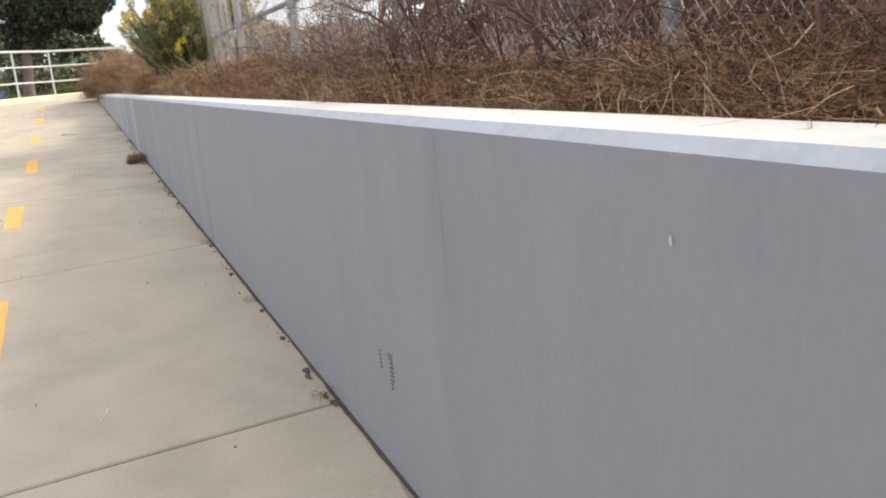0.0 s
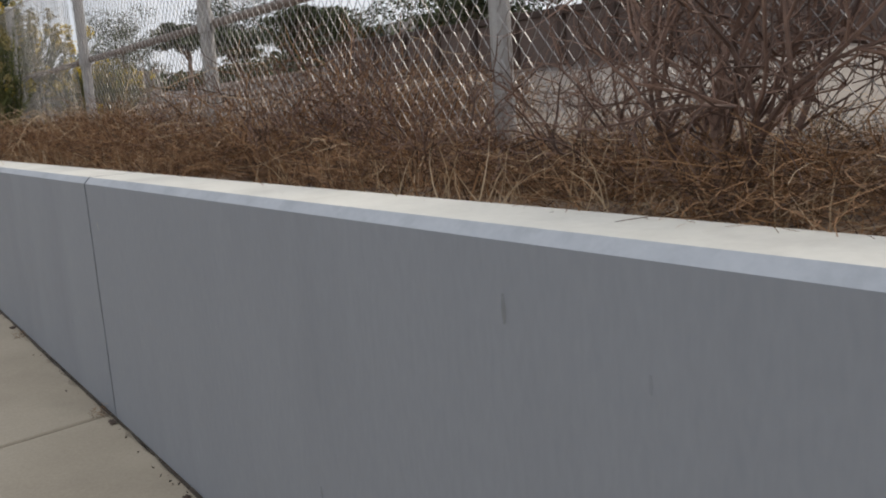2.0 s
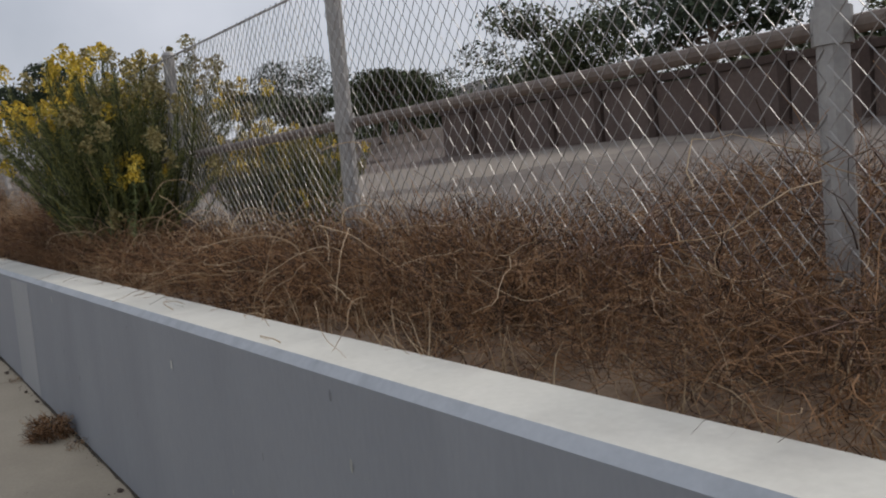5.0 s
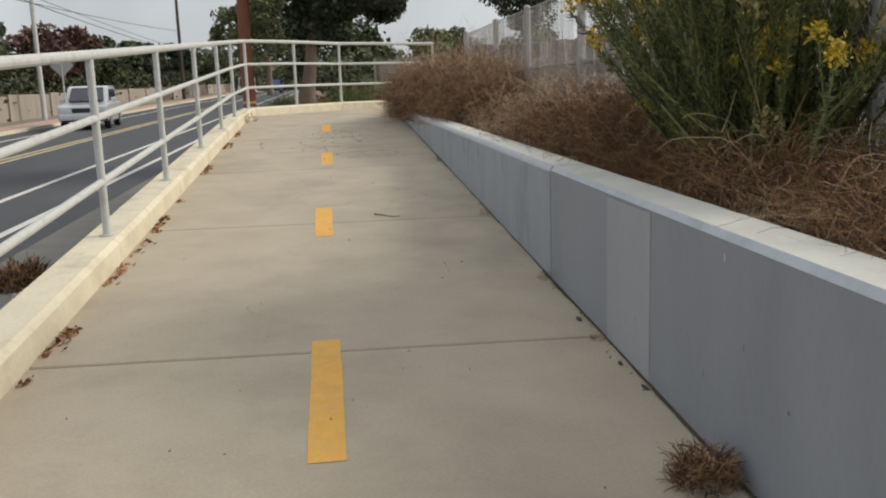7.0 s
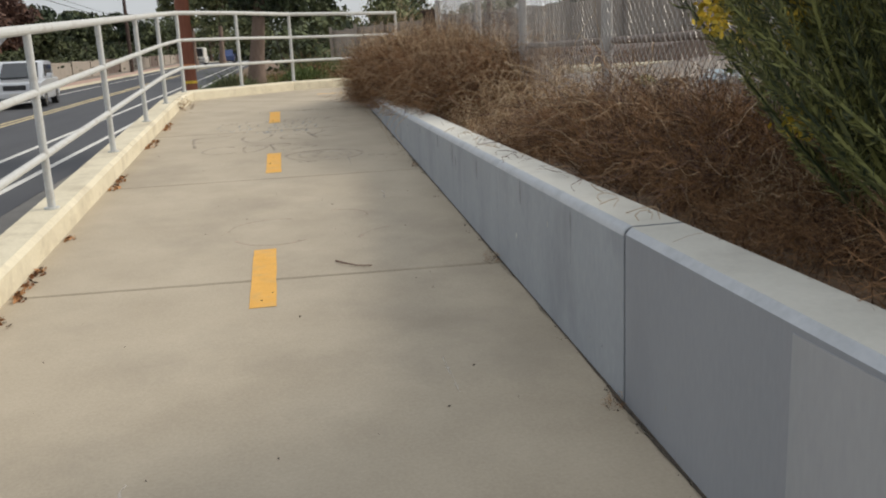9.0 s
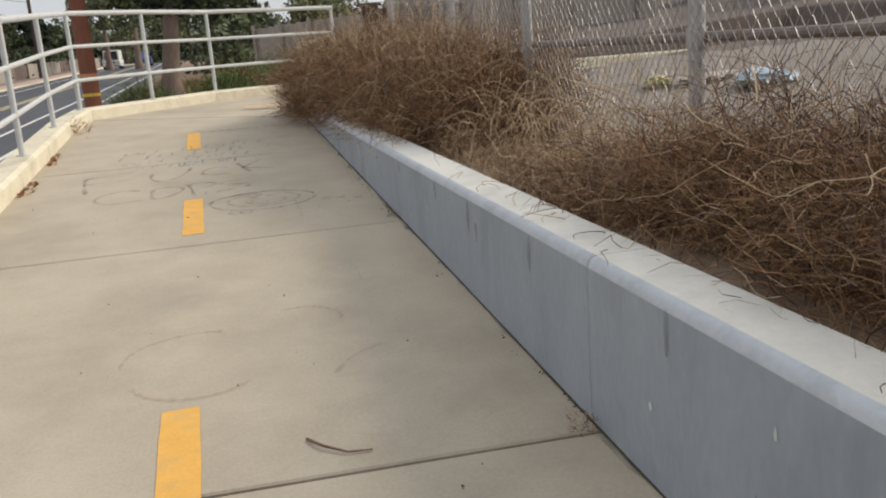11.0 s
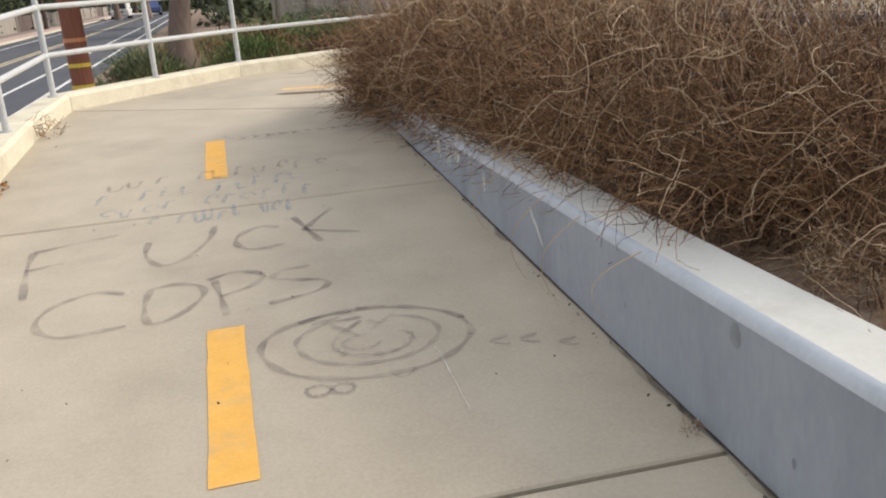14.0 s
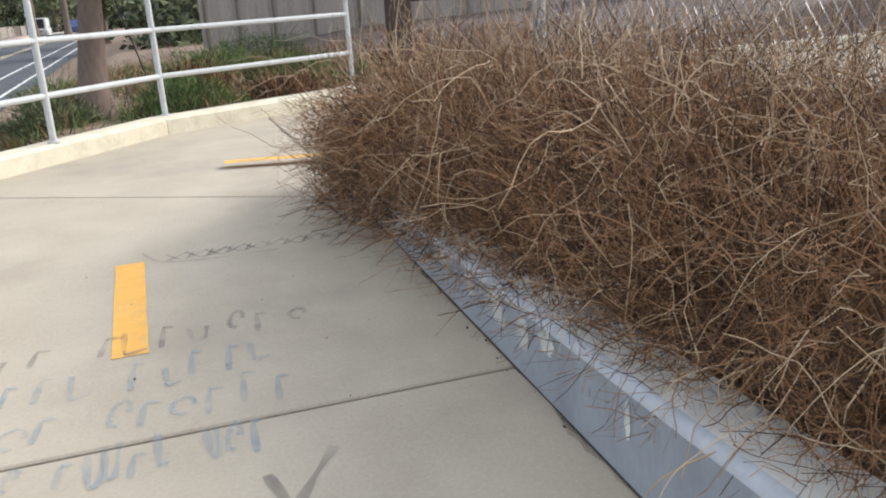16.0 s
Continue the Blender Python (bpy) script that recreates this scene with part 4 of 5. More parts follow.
for i, (x, y, h, r, mt) in enumerate(((17.5, 20.5, 3.3, 2.6, OAK), (16.5, 14.8, 2.9, 2.2, PINE), (19, 10.0, 3.2, 2.2, GUM), (18, 3, 3.0, 2.4, GUM), (22, 47, 5.5, 3.5, PINE), (19, 32, 2.6, 2.4, OAK), (16, -5, 3.2, 2.8, OAK), (20, 62, 6, 4, OAK))):
    tree("garden_tree", (x, y, ground_z(x, y)), h * 1.6, ((0, 0, h * 0.62), (r, r * 1.1, h * 0.42)), 0.07, mt, 9000, 0.14, "dark green garden tree behind the lot's wall", 100 + i, bare=0.2, clumps=26)
for i, (x, y, lx, h) in enumerate(((15.0, 38.0, 0.3, 2.6), (15.0, 32.0, -0.4, 1.7), (15.2, 27.4, 0.5, 1.5), (14.8, 24.5, -0.5, 1.6))):
    tree("garden_tree", (x, y, ground_z(x, y) - 0.05), 5, ((lx, 0.5, h), (1.7, 1.8, 0.75)), 0.07, OAK, 6000, 0.15, "garden tree with a dark leaning trunk on the mulch bank", 120 + i, bare=0.3, clumps=24, lean=(lx, 0.6), limb_n=12)

pole = thing("utility_pole", (-2.64, 22.1, ground_z(-2.64, 22.1)), "red-brown wooden utility pole with yellow bands", "utility pole")
bm = rod(bmesh.new(), (0, 0, -0.2), (0, 0, 9.5), 0.128, 0.1, 16)
part("shaft", bm, POLE, pole)
for z, mt in ((1.09, BAND), (1.34, BAND), (1.63, ORANGE)):
    z -= pole.location.z
    part("band", rod(bmesh.new(), (0, 0, z), (0, 0, z + 0.045), 0.1295, n=16), mt, pole)
arm = boxed((-1.2, -0.2, 8.9), (1.2, -0.09, 9.05), 0.01)
part("crossarm", arm, GREYWOOD, pole)


def lamp_pole(name, place, height, r, label, arm_x=0.0, mat=GALV):
    ob = thing(name, place, label, "street pole")
    part("shaft", rod(bmesh.new(), (0, 0, -0.1), (0, 0, height), r, r * 0.6, 10), mat, ob)
    if arm_x:
        part("arm", rod(bmesh.new(), (0, 0, height - 0.4), (arm_x, 0, height), r * 0.4, n=8), mat, ob)
        part("lamp_head", boxed((arm_x - 0.1, -0.12, height - 0.05), (arm_x + 0.55, 0.12, height + 0.06), 0.03), mat, ob)
    return ob


lamp_pole("street_pole", (-16.2, 53.6, road_z(53) + 0.1), 12, 0.14, "tall grey steel pole on the far sidewalk")
lamp_pole("utility_pole", (-15.6, 97, road_z(97) + 0.1), 12.5, 0.2, "dark wooden utility pole on the far sidewalk", 2.6, DARKWOOD)
sign = thing("road_sign", (-14.6, 52, road_z(52) + 0.1), "grey back of a road sign on a thin post", "road sign")
part("post", rod(bmesh.new(), (0, 0, 0), (0, 0, 3.2), 0.035, n=8), GALV, sign)
bm = boxed((-0.42, 0.04, 2.35), (0.42, 0.055, 3.2), 0.0)
bmesh.ops.rotate(bm, verts=bm.verts, cent=(0, 0.05, 2.78), matrix=Matrix.Rotation(radians(45), 3, "Y"))
part("plate", bm, SIGNM, sign)


def cable(a, b, sag, r=0.012):
    n = 16
    s = np.linspace(0, 1, n)[:, None]
    ln = np.array(a) * (1 - s) + np.array(b) * s - np.array((0, 0, sag)) * (4 * s * (1 - s))
    v, f = tubes(ln[None], np.full((1, n), r), 4)
    return tagged(soup("overhead_cable", v, f, CABLE), "black overhead cable strung between poles", "cable", "cables over the road")


cable((-15.8, 30.0, 6.02), (-15.8, 97.0, 8.08), 0.25, 0.02)
cable((-15.8, 30.0, 7.06), (-15.8, 97.0, 6.01), 0.25, 0.02)
cable((-15.8, 30.0, 7.41), (-15.8, 97.0, 6.36), 0.25, 0.02)
cable((-2.6, 22.1, 8.6), (-0.85, 24.2, 1.1), 0.02, 0.009)

# far side of the road: block wall
fw = thing("far_wall", label="beige block garden wall behind the far sidewalk", category="wall", kind="structure")
for i in range(22):
    y0 = 10 + 7 * i
    bm = boxed((-17.6, y0, road_z(y0) - 0.2), (-17.4, y0 + 6.8, road_z(y0 + 3) + 1.45), 0.01)
    box(bm, (-17.7, y0 + 6.8, road_z(y0) - 0.2), (-17.3, y0 + 7.0, road_z(y0 + 3) + 1.55))
    part("panel", bm, GREYWOOD if i % 4 else BROWNWALL, fw)


# ---------------------------------------------------------------- vehicles
def vehicle(name, place, turn, paint, label, length=4.9, width=1.9, height=1.78, van=False):
    ob = thing(name, place, label, "car")
    ob.rotation_euler = (0, 0, radians(turn))
    L, W, H = length / 2, width / 2, height
    body = [(-L, 0.42), (-L, 0.95), (-L + 0.18, 0.98), (-1.1, 1.08), (L - 0.1, 1.1), (L, 0.95), (L, 0.4), (L - 0.5, 0.3), (-L + 0.5, 0.3)]
    bm = prism(body, -W, W, "x")
    bmesh.ops.bevel(bm, geom=list(bm.edges), offset=0.06, segments=2, affect="EDGES", profile=0.6)
    b = part("body", bm, paint, ob)
    top = [(-1.2, 1.03), (-0.4, H - 0.07), (-0.1, H), (L - 0.75, H), (L - 0.3, 1.05)] if not van else [(-L + 0.3, 1.0), (-L + 0.75, H - 0.1), (-L + 1.0, H), (L - 0.05, H), (L - 0.03, 1.0)]
    bm = prism(top, -W + 0.12, W - 0.12, "x")
    bmesh.ops.bevel(bm, geom=list(bm.edges), offset=0.05, segments=2, affect="EDGES")
    part("cabin", bm, paint, ob)
    y0, z0, y1, z1 = (top[0][0], top[0][1], top[1][0], top[1][1])
    bm = bmesh.new()
    for sx in (0,):
        q = [(-W + 0.25, y0 + 0.04, z0 + 0.1), (W - 0.25, y0 + 0.04, z0 + 0.1), (W - 0.32, y1 - 0.01, z1 - 0.03), (-W + 0.32, y1 - 0.01, z1 - 0.03)]
        front = [bm.verts.new((x, y - 0.045, z + 0.03)) for x, y, z in q]
        back = [bm.verts.new(p) for p in q]
        bm.faces.new(front)
        for i in range(4):
            bm.faces.new([front[i], back[i], back[(i + 1) % 4], front[(i + 1) % 4]])
    part("windscreen", bm, GLASS, ob, "dark glass windscreen")
    if not van:
        for sx in (-1, 1):
            for a, c in ((-0.45, 0.5), (0.6, 1.5)):
                part("side_window", boxed((min(sx * (W - 0.135), sx * (W - 0.1)), a, 1.15), (max(sx * (W - 0.135), sx * (W - 0.1)), c, H - 0.16), 0.01), GLASS, ob, "dark side glass")
    for sx in (-1, 1):
        part("headlight", boxed((sx * (W - 0.25) - 0.2, -L - 0.02, 0.72), (sx * (W - 0.25) + 0.2, -L + 0.1, 0.92), 0.03), LAMP, ob, "clear headlight")
        part("mirror", boxed((sx * (W + 0.09) - 0.1, -0.75, 1.1), (sx * (W + 0.09) + 0.1, -0.6, 1.28), 0.03), paint, ob)
        for yw in (-L + 0.85, L - 0.95):
            bm = rod(bmesh.new(), (sx * (W - 0.22), yw, 0.36), (sx * (W + 0.01), yw, 0.36), 0.36, n=24)
            wh = part("wheel", bm, TYRE, ob, "black tyre")
            part("rim", rod(bmesh.new(), (sx * (W - 0.1), yw, 0.36), (sx * (W + 0.02), yw, 0.36), 0.22, n=16), CHROME, wh, "silver rim")
    part("grille", boxed((-0.4, -L - 0.025, 0.68), (0.4, -L + 0.05, 0.86), 0.02), BLACK, ob, "black grille")
    part("bumper", boxed((-W + 0.05, -L - 0.06, 0.38), (W - 0.05, -L + 0.1, 0.62), 0.04), paint, ob)
    part("plate", boxed((-0.2, -L - 0.08, 0.45), (0.2, -L - 0.05, 0.56)), LINE, ob)
    return ob


vehicle("car", (-11.3, 44, road_z(44) + 0.02), 6, CARPAINT, "silver-white sport utility vehicle driving on the road")
vehicle("van", (-11.4, 122, road_z(122) + 0.02), 0, LINE, "white van far along the road", 5.2, 2.0, 2.2, True)
vehicle("car", (-8.2, 128, road_z(128) + 0.02), 180, BLUECAR, "blue car far along the road")

# ---------------------------------------------------------------- beyond the fence
lotwall = thing("lot_wall", label="low brown block wall with dark timber posts", category="wall", kind="structure")
for i in range(24):
    y0 = -9.0 + i * 1.0
    g = ground_z(8.6, y0 + 0.5)
    part("panel", boxed((8.6, y0 + 0.07, g - 0.2), (8.72, y0 + 0.93, g + 0.72 + 0.02 * (i % 3)), 0.01), BROWNWALL, lotwall)
    part("post", boxed((8.54, y0 - 0.06, g - 0.2), (8.74, y0 + 0.06, g + 0.86), 0.012), DARKWOOD, lotwall)
    part("rail", boxed((8.56, y0 + 0.06, g + 0.74), (8.72, y0 + 0.94, g + 0.84), 0.01), DARKWOOD, lotwall)


def house(name, place, sx, sy, wall_h, roof_h, turn, label, wall_mat=STUCCO):
    ob = thing(name, place, label, "house")
    ob.rotation_euler = (0, 0, radians(turn))
    part("wall", boxed((-sx / 2, -sy / 2, -0.5), (sx / 2, sy / 2, wall_h), 0.02), wall_mat, ob)
    bm = bmesh.new()
    o = 0.5
    q = [bm.verts.new(p) for p in ((-sx / 2 - o, -sy / 2 - o, wall_h - 0.05), (sx / 2 + o, -sy / 2 - o, wall_h - 0.05), (sx / 2 + o, sy / 2 + o, wall_h - 0.05), (-sx / 2 - o, sy / 2 + o, wall_h - 0.05))]
    r = [bm.verts.new(p) for p in ((0, -sy / 2 + sx * 0.4, wall_h + roof_h), (0, sy / 2 - sx * 0.4, wall_h + roof_h))]
    bm.faces.new((q[0], q[1], r[0])), bm.faces.new((q[1], q[2], r[1], r[0])), bm.faces.new((q[2], q[3], r[1])), bm.faces.new((q[3], q[0], r[0], r[1])), bm.faces.new(q)
    bmesh.ops.recalc_face_normals(bm, faces=bm.faces)
    part("roof", bm, ROOF, ob, "dark shingle hip roof")
    for k in range(3):
        y = -sy / 2 + sy * (k + 0.5) / 3
        w = part("window", boxed((-sx / 2 - 0.04, y - 0.6, 0.9), (-sx / 2 + 0.02, y + 0.6, 2.0), 0.01), LINE, ob)
        part("pane", boxed((-sx / 2 - 0.05, y - 0.52, 0.98), (-sx / 2 - 0.03, y + 0.52, 1.92)), GLASS, w)
    return ob


house("house", (27, 35, ground_z(27, 35)), 7, 9, 1.4, 1.3, 5, "low house with a dark hip roof")
house("house", (30, 9, ground_z(30, 9)), 7, 10, 1.2, 1.1, 0, "low house with a dark hip roof")
house("house", (28, -7, ground_z(28, -7)), 7, 10, 1.4, 1.1, 0, "low brown house with a dark roof", BROWNWALL)

bf = thing("board_fence", label="tall weathered grey board fence on the verge", category="fence")
A, B = Vector((1.2, 44.0)), Vector((9.5, 27.0))
n = 56
for i in range(n):
    p = A.lerp(B, i / n)
    q = A.lerp(B, (i + 0.96) / n)
    zb, h = 1.05 + 0.004 * i, 1.75 + random.uniform(-0.03, 0.03)
    d = (q - p).normalized()
    bm = boxed((0, -0.012, 0), ((q - p).length, 0.012, h), 0.003)
    bmesh.ops.transform(bm, matrix=Matrix.Translation((p.x, p.y, zb)) @ Matrix.Rotation(math.atan2(d.y, d.x), 4, "Z"), verts=bm.verts)
    part("board", bm, GREYWOOD, bf)
    if i % 6 == 0:
        part("post", boxed((p.x - 0.15, p.y - 0.17, zb - 0.1), (p.x - 0.03, p.y - 0.05, zb + h + 0.12), 0.008), GREYWOOD, bf)
gp = thing("gate_post", (1.75, 22.2, 1.1), "dark brown timber post behind the railing", "post")
part("shaft", boxed((-0.12, -0.12, -0.1), (0.12, 0.12, 1.3), 0.015), DARKWOOD, gp)
part("cap", boxed((-0.16, -0.16, 1.3), (0.16, 0.16, 1.35), 0.01), DARKWOOD, gp)
part("rail", boxed((0.12, -0.05, 1.0), (1.6, 0.05, 1.26), 0.01), DARKWOOD, gp)


def grass_patch(name, x0, x1, y0, y1, n, h, mat, label, seed, zf=ground_z):
    np.random.seed(seed)
    x, y = np.random.uniform(x0, x1, n), np.random.uniform(y0, y1, n)
    keep = np.array([noise.noise((a * 0.9, b * 0.9, seed)) > -0.12 for a, b in zip(x, y)])
    x, y = x[keep], y[keep]
    st = np.stack([x, y, [zf(a, b) - 0.01 for a, b in zip(x, y)]], 1)
    way = np.random.normal(size=(len(x), 3)) * 0.35 + (0, 0, 1)
    way /= np.linalg.norm(way, axis=1, keepdims=True)
    ln = wander(st, way, np.random.uniform(0.5, 1.2, len(x)) * h / 4, 5, 0.16)
    v, f = tubes(ln, np.full((len(x), 1), 0.006 if h > 0.25 else 0.0022) * np.linspace(1, 0.2, 5), 1)
    return tagged(soup(name, v, f, mat), label, "grass", kind="stuff")


def leaf_mound(name, place, r, h, mat, label, seed, n=2600, leaf=0.035):
    """A low bush: stems fanning from the ground under a crown of small narrow leaves."""
    np.random.seed(seed)
    ob = thing(name, place, label, "bush", "bushes on the verge")
    k = 60
    ang = np.random.uniform(0, 2 * np.pi, k)
    way = np.stack([np.cos(ang), np.sin(ang), np.random.uniform(0.3, 1.6, k)], 1)
    way /= np.linalg.norm(way, axis=1, keepdims=True)
    ln = wander(np.zeros((k, 3)), way, r * 0.16, 7, 0.15)
    v, f = tubes(ln, np.tile(np.linspace(0.006, 0.002, 7), (k, 1)), 3)
    soup("stem_work", v, f, mat, ob, kind="stuff")
    u = np.random.normal(size=(n, 3))
    u /= np.linalg.norm(u, axis=1, keepdims=True)
    u[:, 2] = np.abs(u[:, 2])
    lump = 0.75 + 0.3 * np.array([noise.noise(Vector(p) * 2.6 + Vector((seed, 0, 0))) for p in u])[:, None]
    c = u * lump * np.random.uniform(0.45, 1, (n, 1)) ** 0.5 * (r, r, h)
    v, f = blades(c, leaf, 0.22, u * 0.5 + (0, 0, 0.6))
    soup("foliage", v, f, mat, ob, kind="stuff")
    return ob


for i, (x, y, r, h, mt) in enumerate(((-2.9, 21.6, 0.7, 0.5, GRASS), (-1.9, 22.4, 0.6, 0.45, GUM), (-0.6, 22.3, 0.75, 0.55, GRASS), (0.5, 22.6, 0.7, 0.42, TWIG), (1.3, 22.4, 0.6, 0.45, GRASS), (-3.2, 24.0, 0.8, 0.5, GRASS),
                                      (-0.4, 24.6, 0.9, 0.6, TWIG), (0.9, 25.2, 0.9, 0.6, GRASS), (2.4, 24.2, 0.8, 0.6, TWIG), (-2.9, 27.0, 0.9, 0.6, GUM), (0.2, 28.5, 1.1, 0.7, GRASS), (-2.6, 31, 1.2, 0.7, GRASS), (1.5, 32, 1.3, 0.8, OAK))):
    leaf_mound("verge_bush", (x, y, ground_z(x, y) - 0.03), r, h, mt, "brown dry bush on the verge behind the railing" if mt is TWIG else "green bush on the verge behind the railing", 200 + i)
grass_patch("verge_grass", -3.6, 2.5, 21.4, 34, 7000, 0.26, GRASS, "thin green grass on the verge", 61)
grass_patch("dry_grass", -3.6, 5.0, 21.4, 34, 9000, 0.3, TWIG, "dry brown weeds on the verge", 63)


def hedge(name, a, b, depth, height, n, leaf, mat, label, seed):
    """A long dense belt of foliage with an uneven top."""
    np.random.seed(seed)
    t = np.random.uniform(0, 1, n)
    x = a[0] + (b[0] - a[0]) * t + np.random.normal(size=n) * depth
    y = a[1] + (b[1] - a[1]) * t + np.random.normal(size=n) * depth
    top = np.array([0.65 + 0.5 * noise.noise((p * 0.21, q * 0.21, seed)) + 0.25 * noise.noise((p, q, seed)) for p, q in zip(x, y)])
    z = np.array([ground_z(p, q) for p, q in zip(x, y)]) + np.random.uniform(0, 1, n) ** 0.8 * top * height
    v, f = blades(np.stack([x, y, z], 1), leaf, 0.6)
    return tagged(soup(name, v, f, mat), label, "hedge", kind="stuff")


hedge("far_hedge", (-19.2, 18), (-19.2, 150), 0.7, 3.4, 26000, 0.16, OAK, "dense dark shrubs behind the far wall", 1)
hedge("far_hedge", (-60, 215), (70, 205), 4, 9, 12000, 0.6, OAK, "belt of far dark trees beyond the road", 2)
hedge("far_hedge", (0.5, 52), (4, 130), 1.0, 3.6, 12000, 0.2, OAK, "dense shrubs along the verge", 3)
hedge("far_hedge", (4, 60), (34, 55), 1.5, 2.0, 9000, 0.26, OAK, "dense shrubs behind the gardens", 4)
hedge("far_hedge", (21, -14), (22, 50), 0.9, 2.0, 14000, 0.13, OAK, "dark garden hedge beyond the lot", 5)
hv = []
for i in range(61):
    x = -600 + 20 * i
    h = 14 + 12 * noise.noise((x * 0.006, 0, 4)) + 4 * noise.noise((x * 0.03, 2, 4))
    hv += [(x, 520, -5), (x, 540, h * 1.6), (x, 620, -5)]
hf_ = []
for i in range(60):
    for k in range(2):
        p = 3 * i + k
        hf_.append((p, p + 3, p + 4, p + 1))
tagged(soup("backdrop_hill", hv, hf_, HILL, smooth=True), "hazy grey-green far hills", "hill", kind="structure")


def crumpled(name, place, s, mat, label):
    bm = bmesh.new()
    bmesh.ops.create_icosphere(bm, subdivisions=3, radius=1)
    for v in bm.verts:
        k = 0.75 + 0.45 * noise.noise(v.co * 2.3 + Vector(place))
        v.co = Vector((v.co.x * s[0] * k, v.co.y * s[1] * k, max(v.co.z * k, -0.5) * s[2] + 0.5 * s[2]))
    me = bpy.data.meshes.new(name)
    bm.to_mesh(me)
    bm.free()
    me.materials.append(mat)
    ob = new(name, me)
    ob.location = place
    return tagged(ob, label, "litter")


crumpled("plastic_bag", (2.72, 14.6, ground_z(2.72, 14.6)), (0.14, 0.16, 0.08), YELLOWBAG, "crumpled yellow plastic bag on the sandy lot")
crumpled("plastic_sheet", (3.05, 13.6, ground_z(3.05, 13.6)), (0.26, 0.28, 0.1), BLUEBAG, "crumpled pale blue plastic sheet on the sandy lot")
crumpled("white_rubble", (3.1, 14.4, ground_z(3.1, 14.4)), (0.4, 0.25, 0.05), STUCCO, "pale heap of rubble on the sandy lot")
grass_patch("bank_grass", 0.22, 1.8, -6, 12.5, 9000, 0.16, STRAW, "short dry straw grass on the bank", 64)
grass_patch("bank_litter", 0.22, 1.4, -6, 12.5, 9000, 0.14, TWIG, "reddish-brown dead weeds on the bank", 65)

# ---------------------------------------------------------------- marks on the path


def ribbon(name, lines, width, mat, lift=0.004, parent=None, label=""):
    """Sprayed strokes lying on the path: flat bands along smooth lines."""
    vs, fs, k = [], [], 0
    for ln in lines:
        pts = [Vector(p) for p in ln]
        fine = []
        for i in range(len(pts) - 1):
            a, b, c, d = pts[max(i - 1, 0)], pts[i], pts[i + 1], pts[min(i + 2, len(pts) - 1)]
            for s in range(5):
                t = s / 5
                fine.append(0.5 * (2 * b + (c - a) * t + (2 * a - 5 * b + 4 * c - d) * t * t + (3 * b - a - 3 * c + d) * t ** 3))
        fine.append(pts[-1])
        for i, p in enumerate(fine):
            q = fine[min(i + 1, len(fine) - 1)] - fine[max(i - 1, 0)]
            w = Vector((-q.y, q.x)).normalized() * width * 0.5 * (0.8 + 0.35 * math.sin(i * 0.9 + k))
            for r in (p + w, p - w):
                vs.append((r.x, r.y, floor_z(r.x, r.y) + lift))
            if i:
                j = len(vs) - 4
                fs.append((j, j + 1, j + 3, j + 2))
        k += 1
    return soup(name, vs, fs, mat, parent, label)


def strokes(name, lines, width, mat, lift, parent):
    for i, ln in enumerate(lines):
        ribbon(name, [ln], width, mat, lift + 0.0003 * i, parent)


LETTERS = {
    "F": [[(0.06, -0.1), (0.02, 0.5), (0.05, 0.92)], [(0.05, 0.92), (0.5, 1.0), (1.0, 1.08)], [(0.0, 0.5), (0.4, 0.56)]],
    "U": [[(0.02, 0.8), (0.0, 0.4), (0.2, 0.05), (0.5, 0.1), (0.85, 0.6), (0.95, 1.05)]],
    "C": [[(0.95, 0.85), (0.6, 1.0), (0.15, 0.75), (0.05, 0.35), (0.35, 0.05), (1.0, 0.08)]],
    "K": [[(0.05, 0.95), (0.2, 0.5), (0.35, 0.0)], [(0.75, 1.1), (0.45, 0.8), (0.15, 0.45)], [(0.15, 0.45), (0.55, 0.3), (1.0, 0.12)]],
    "O": [[(0.1, 0.95), (0.02, 0.5), (0.12, 0.05), (0.55, 0.15), (0.95, 0.55), (0.9, 0.85), (0.5, 1.0), (0.1, 0.95)]],
    "P": [[(0.3, -0.05), (0.22, 0.4), (0.12, 0.85)], [(0.0, 0.9), (0.5, 1.02), (0.98, 0.85), (0.8, 0.6), (0.2, 0.42)]],
    "S": [[(0.75, 0.98), (0.3, 0.95), (0.1, 0.75), (0.5, 0.6), (0.95, 0.45), (0.85, 0.2), (0.0, 0.02)]],
}


def lettering(text, boxes, mats, width, label):
    ob = thing("graffiti", (0, 0, 0), label, "graffiti")
    for ch, (x, y, w, h, sk), mt in zip(text, boxes, mats):
        ribbon("letter", [[(x + w * u + sk * v, y + h * v) for u, v in st] for st in LETTERS[ch]], width, mt, 0.004, ob)
    return ob


lettering("FUCK", ((-1.89, 14.31, 0.37, 0.56, -0.05), (-1.44, 14.4, 0.3, 0.43, 0.0), (-1.08, 14.44, 0.21, 0.31, 0.0), (-0.82, 14.43, 0.27, 0.41, 0.0)),
          (SPRAY_FAINT, SPRAY, SPRAY, SPRAY), 0.03, "black spray-painted word on the concrete path")
lettering("COPS", ((-1.78, 13.82, 0.32, 0.4, -0.02), (-1.41, 13.82, 0.22, 0.36, -0.01), (-1.19, 13.82, 0.21, 0.39, 0.0), (-0.98, 13.84, 0.22, 0.33, 0.01)),
          (SPRAY_FAINT, SPRAY, SPRAY, SPRAY), 0.028, "black spray-painted word on the concrete path")


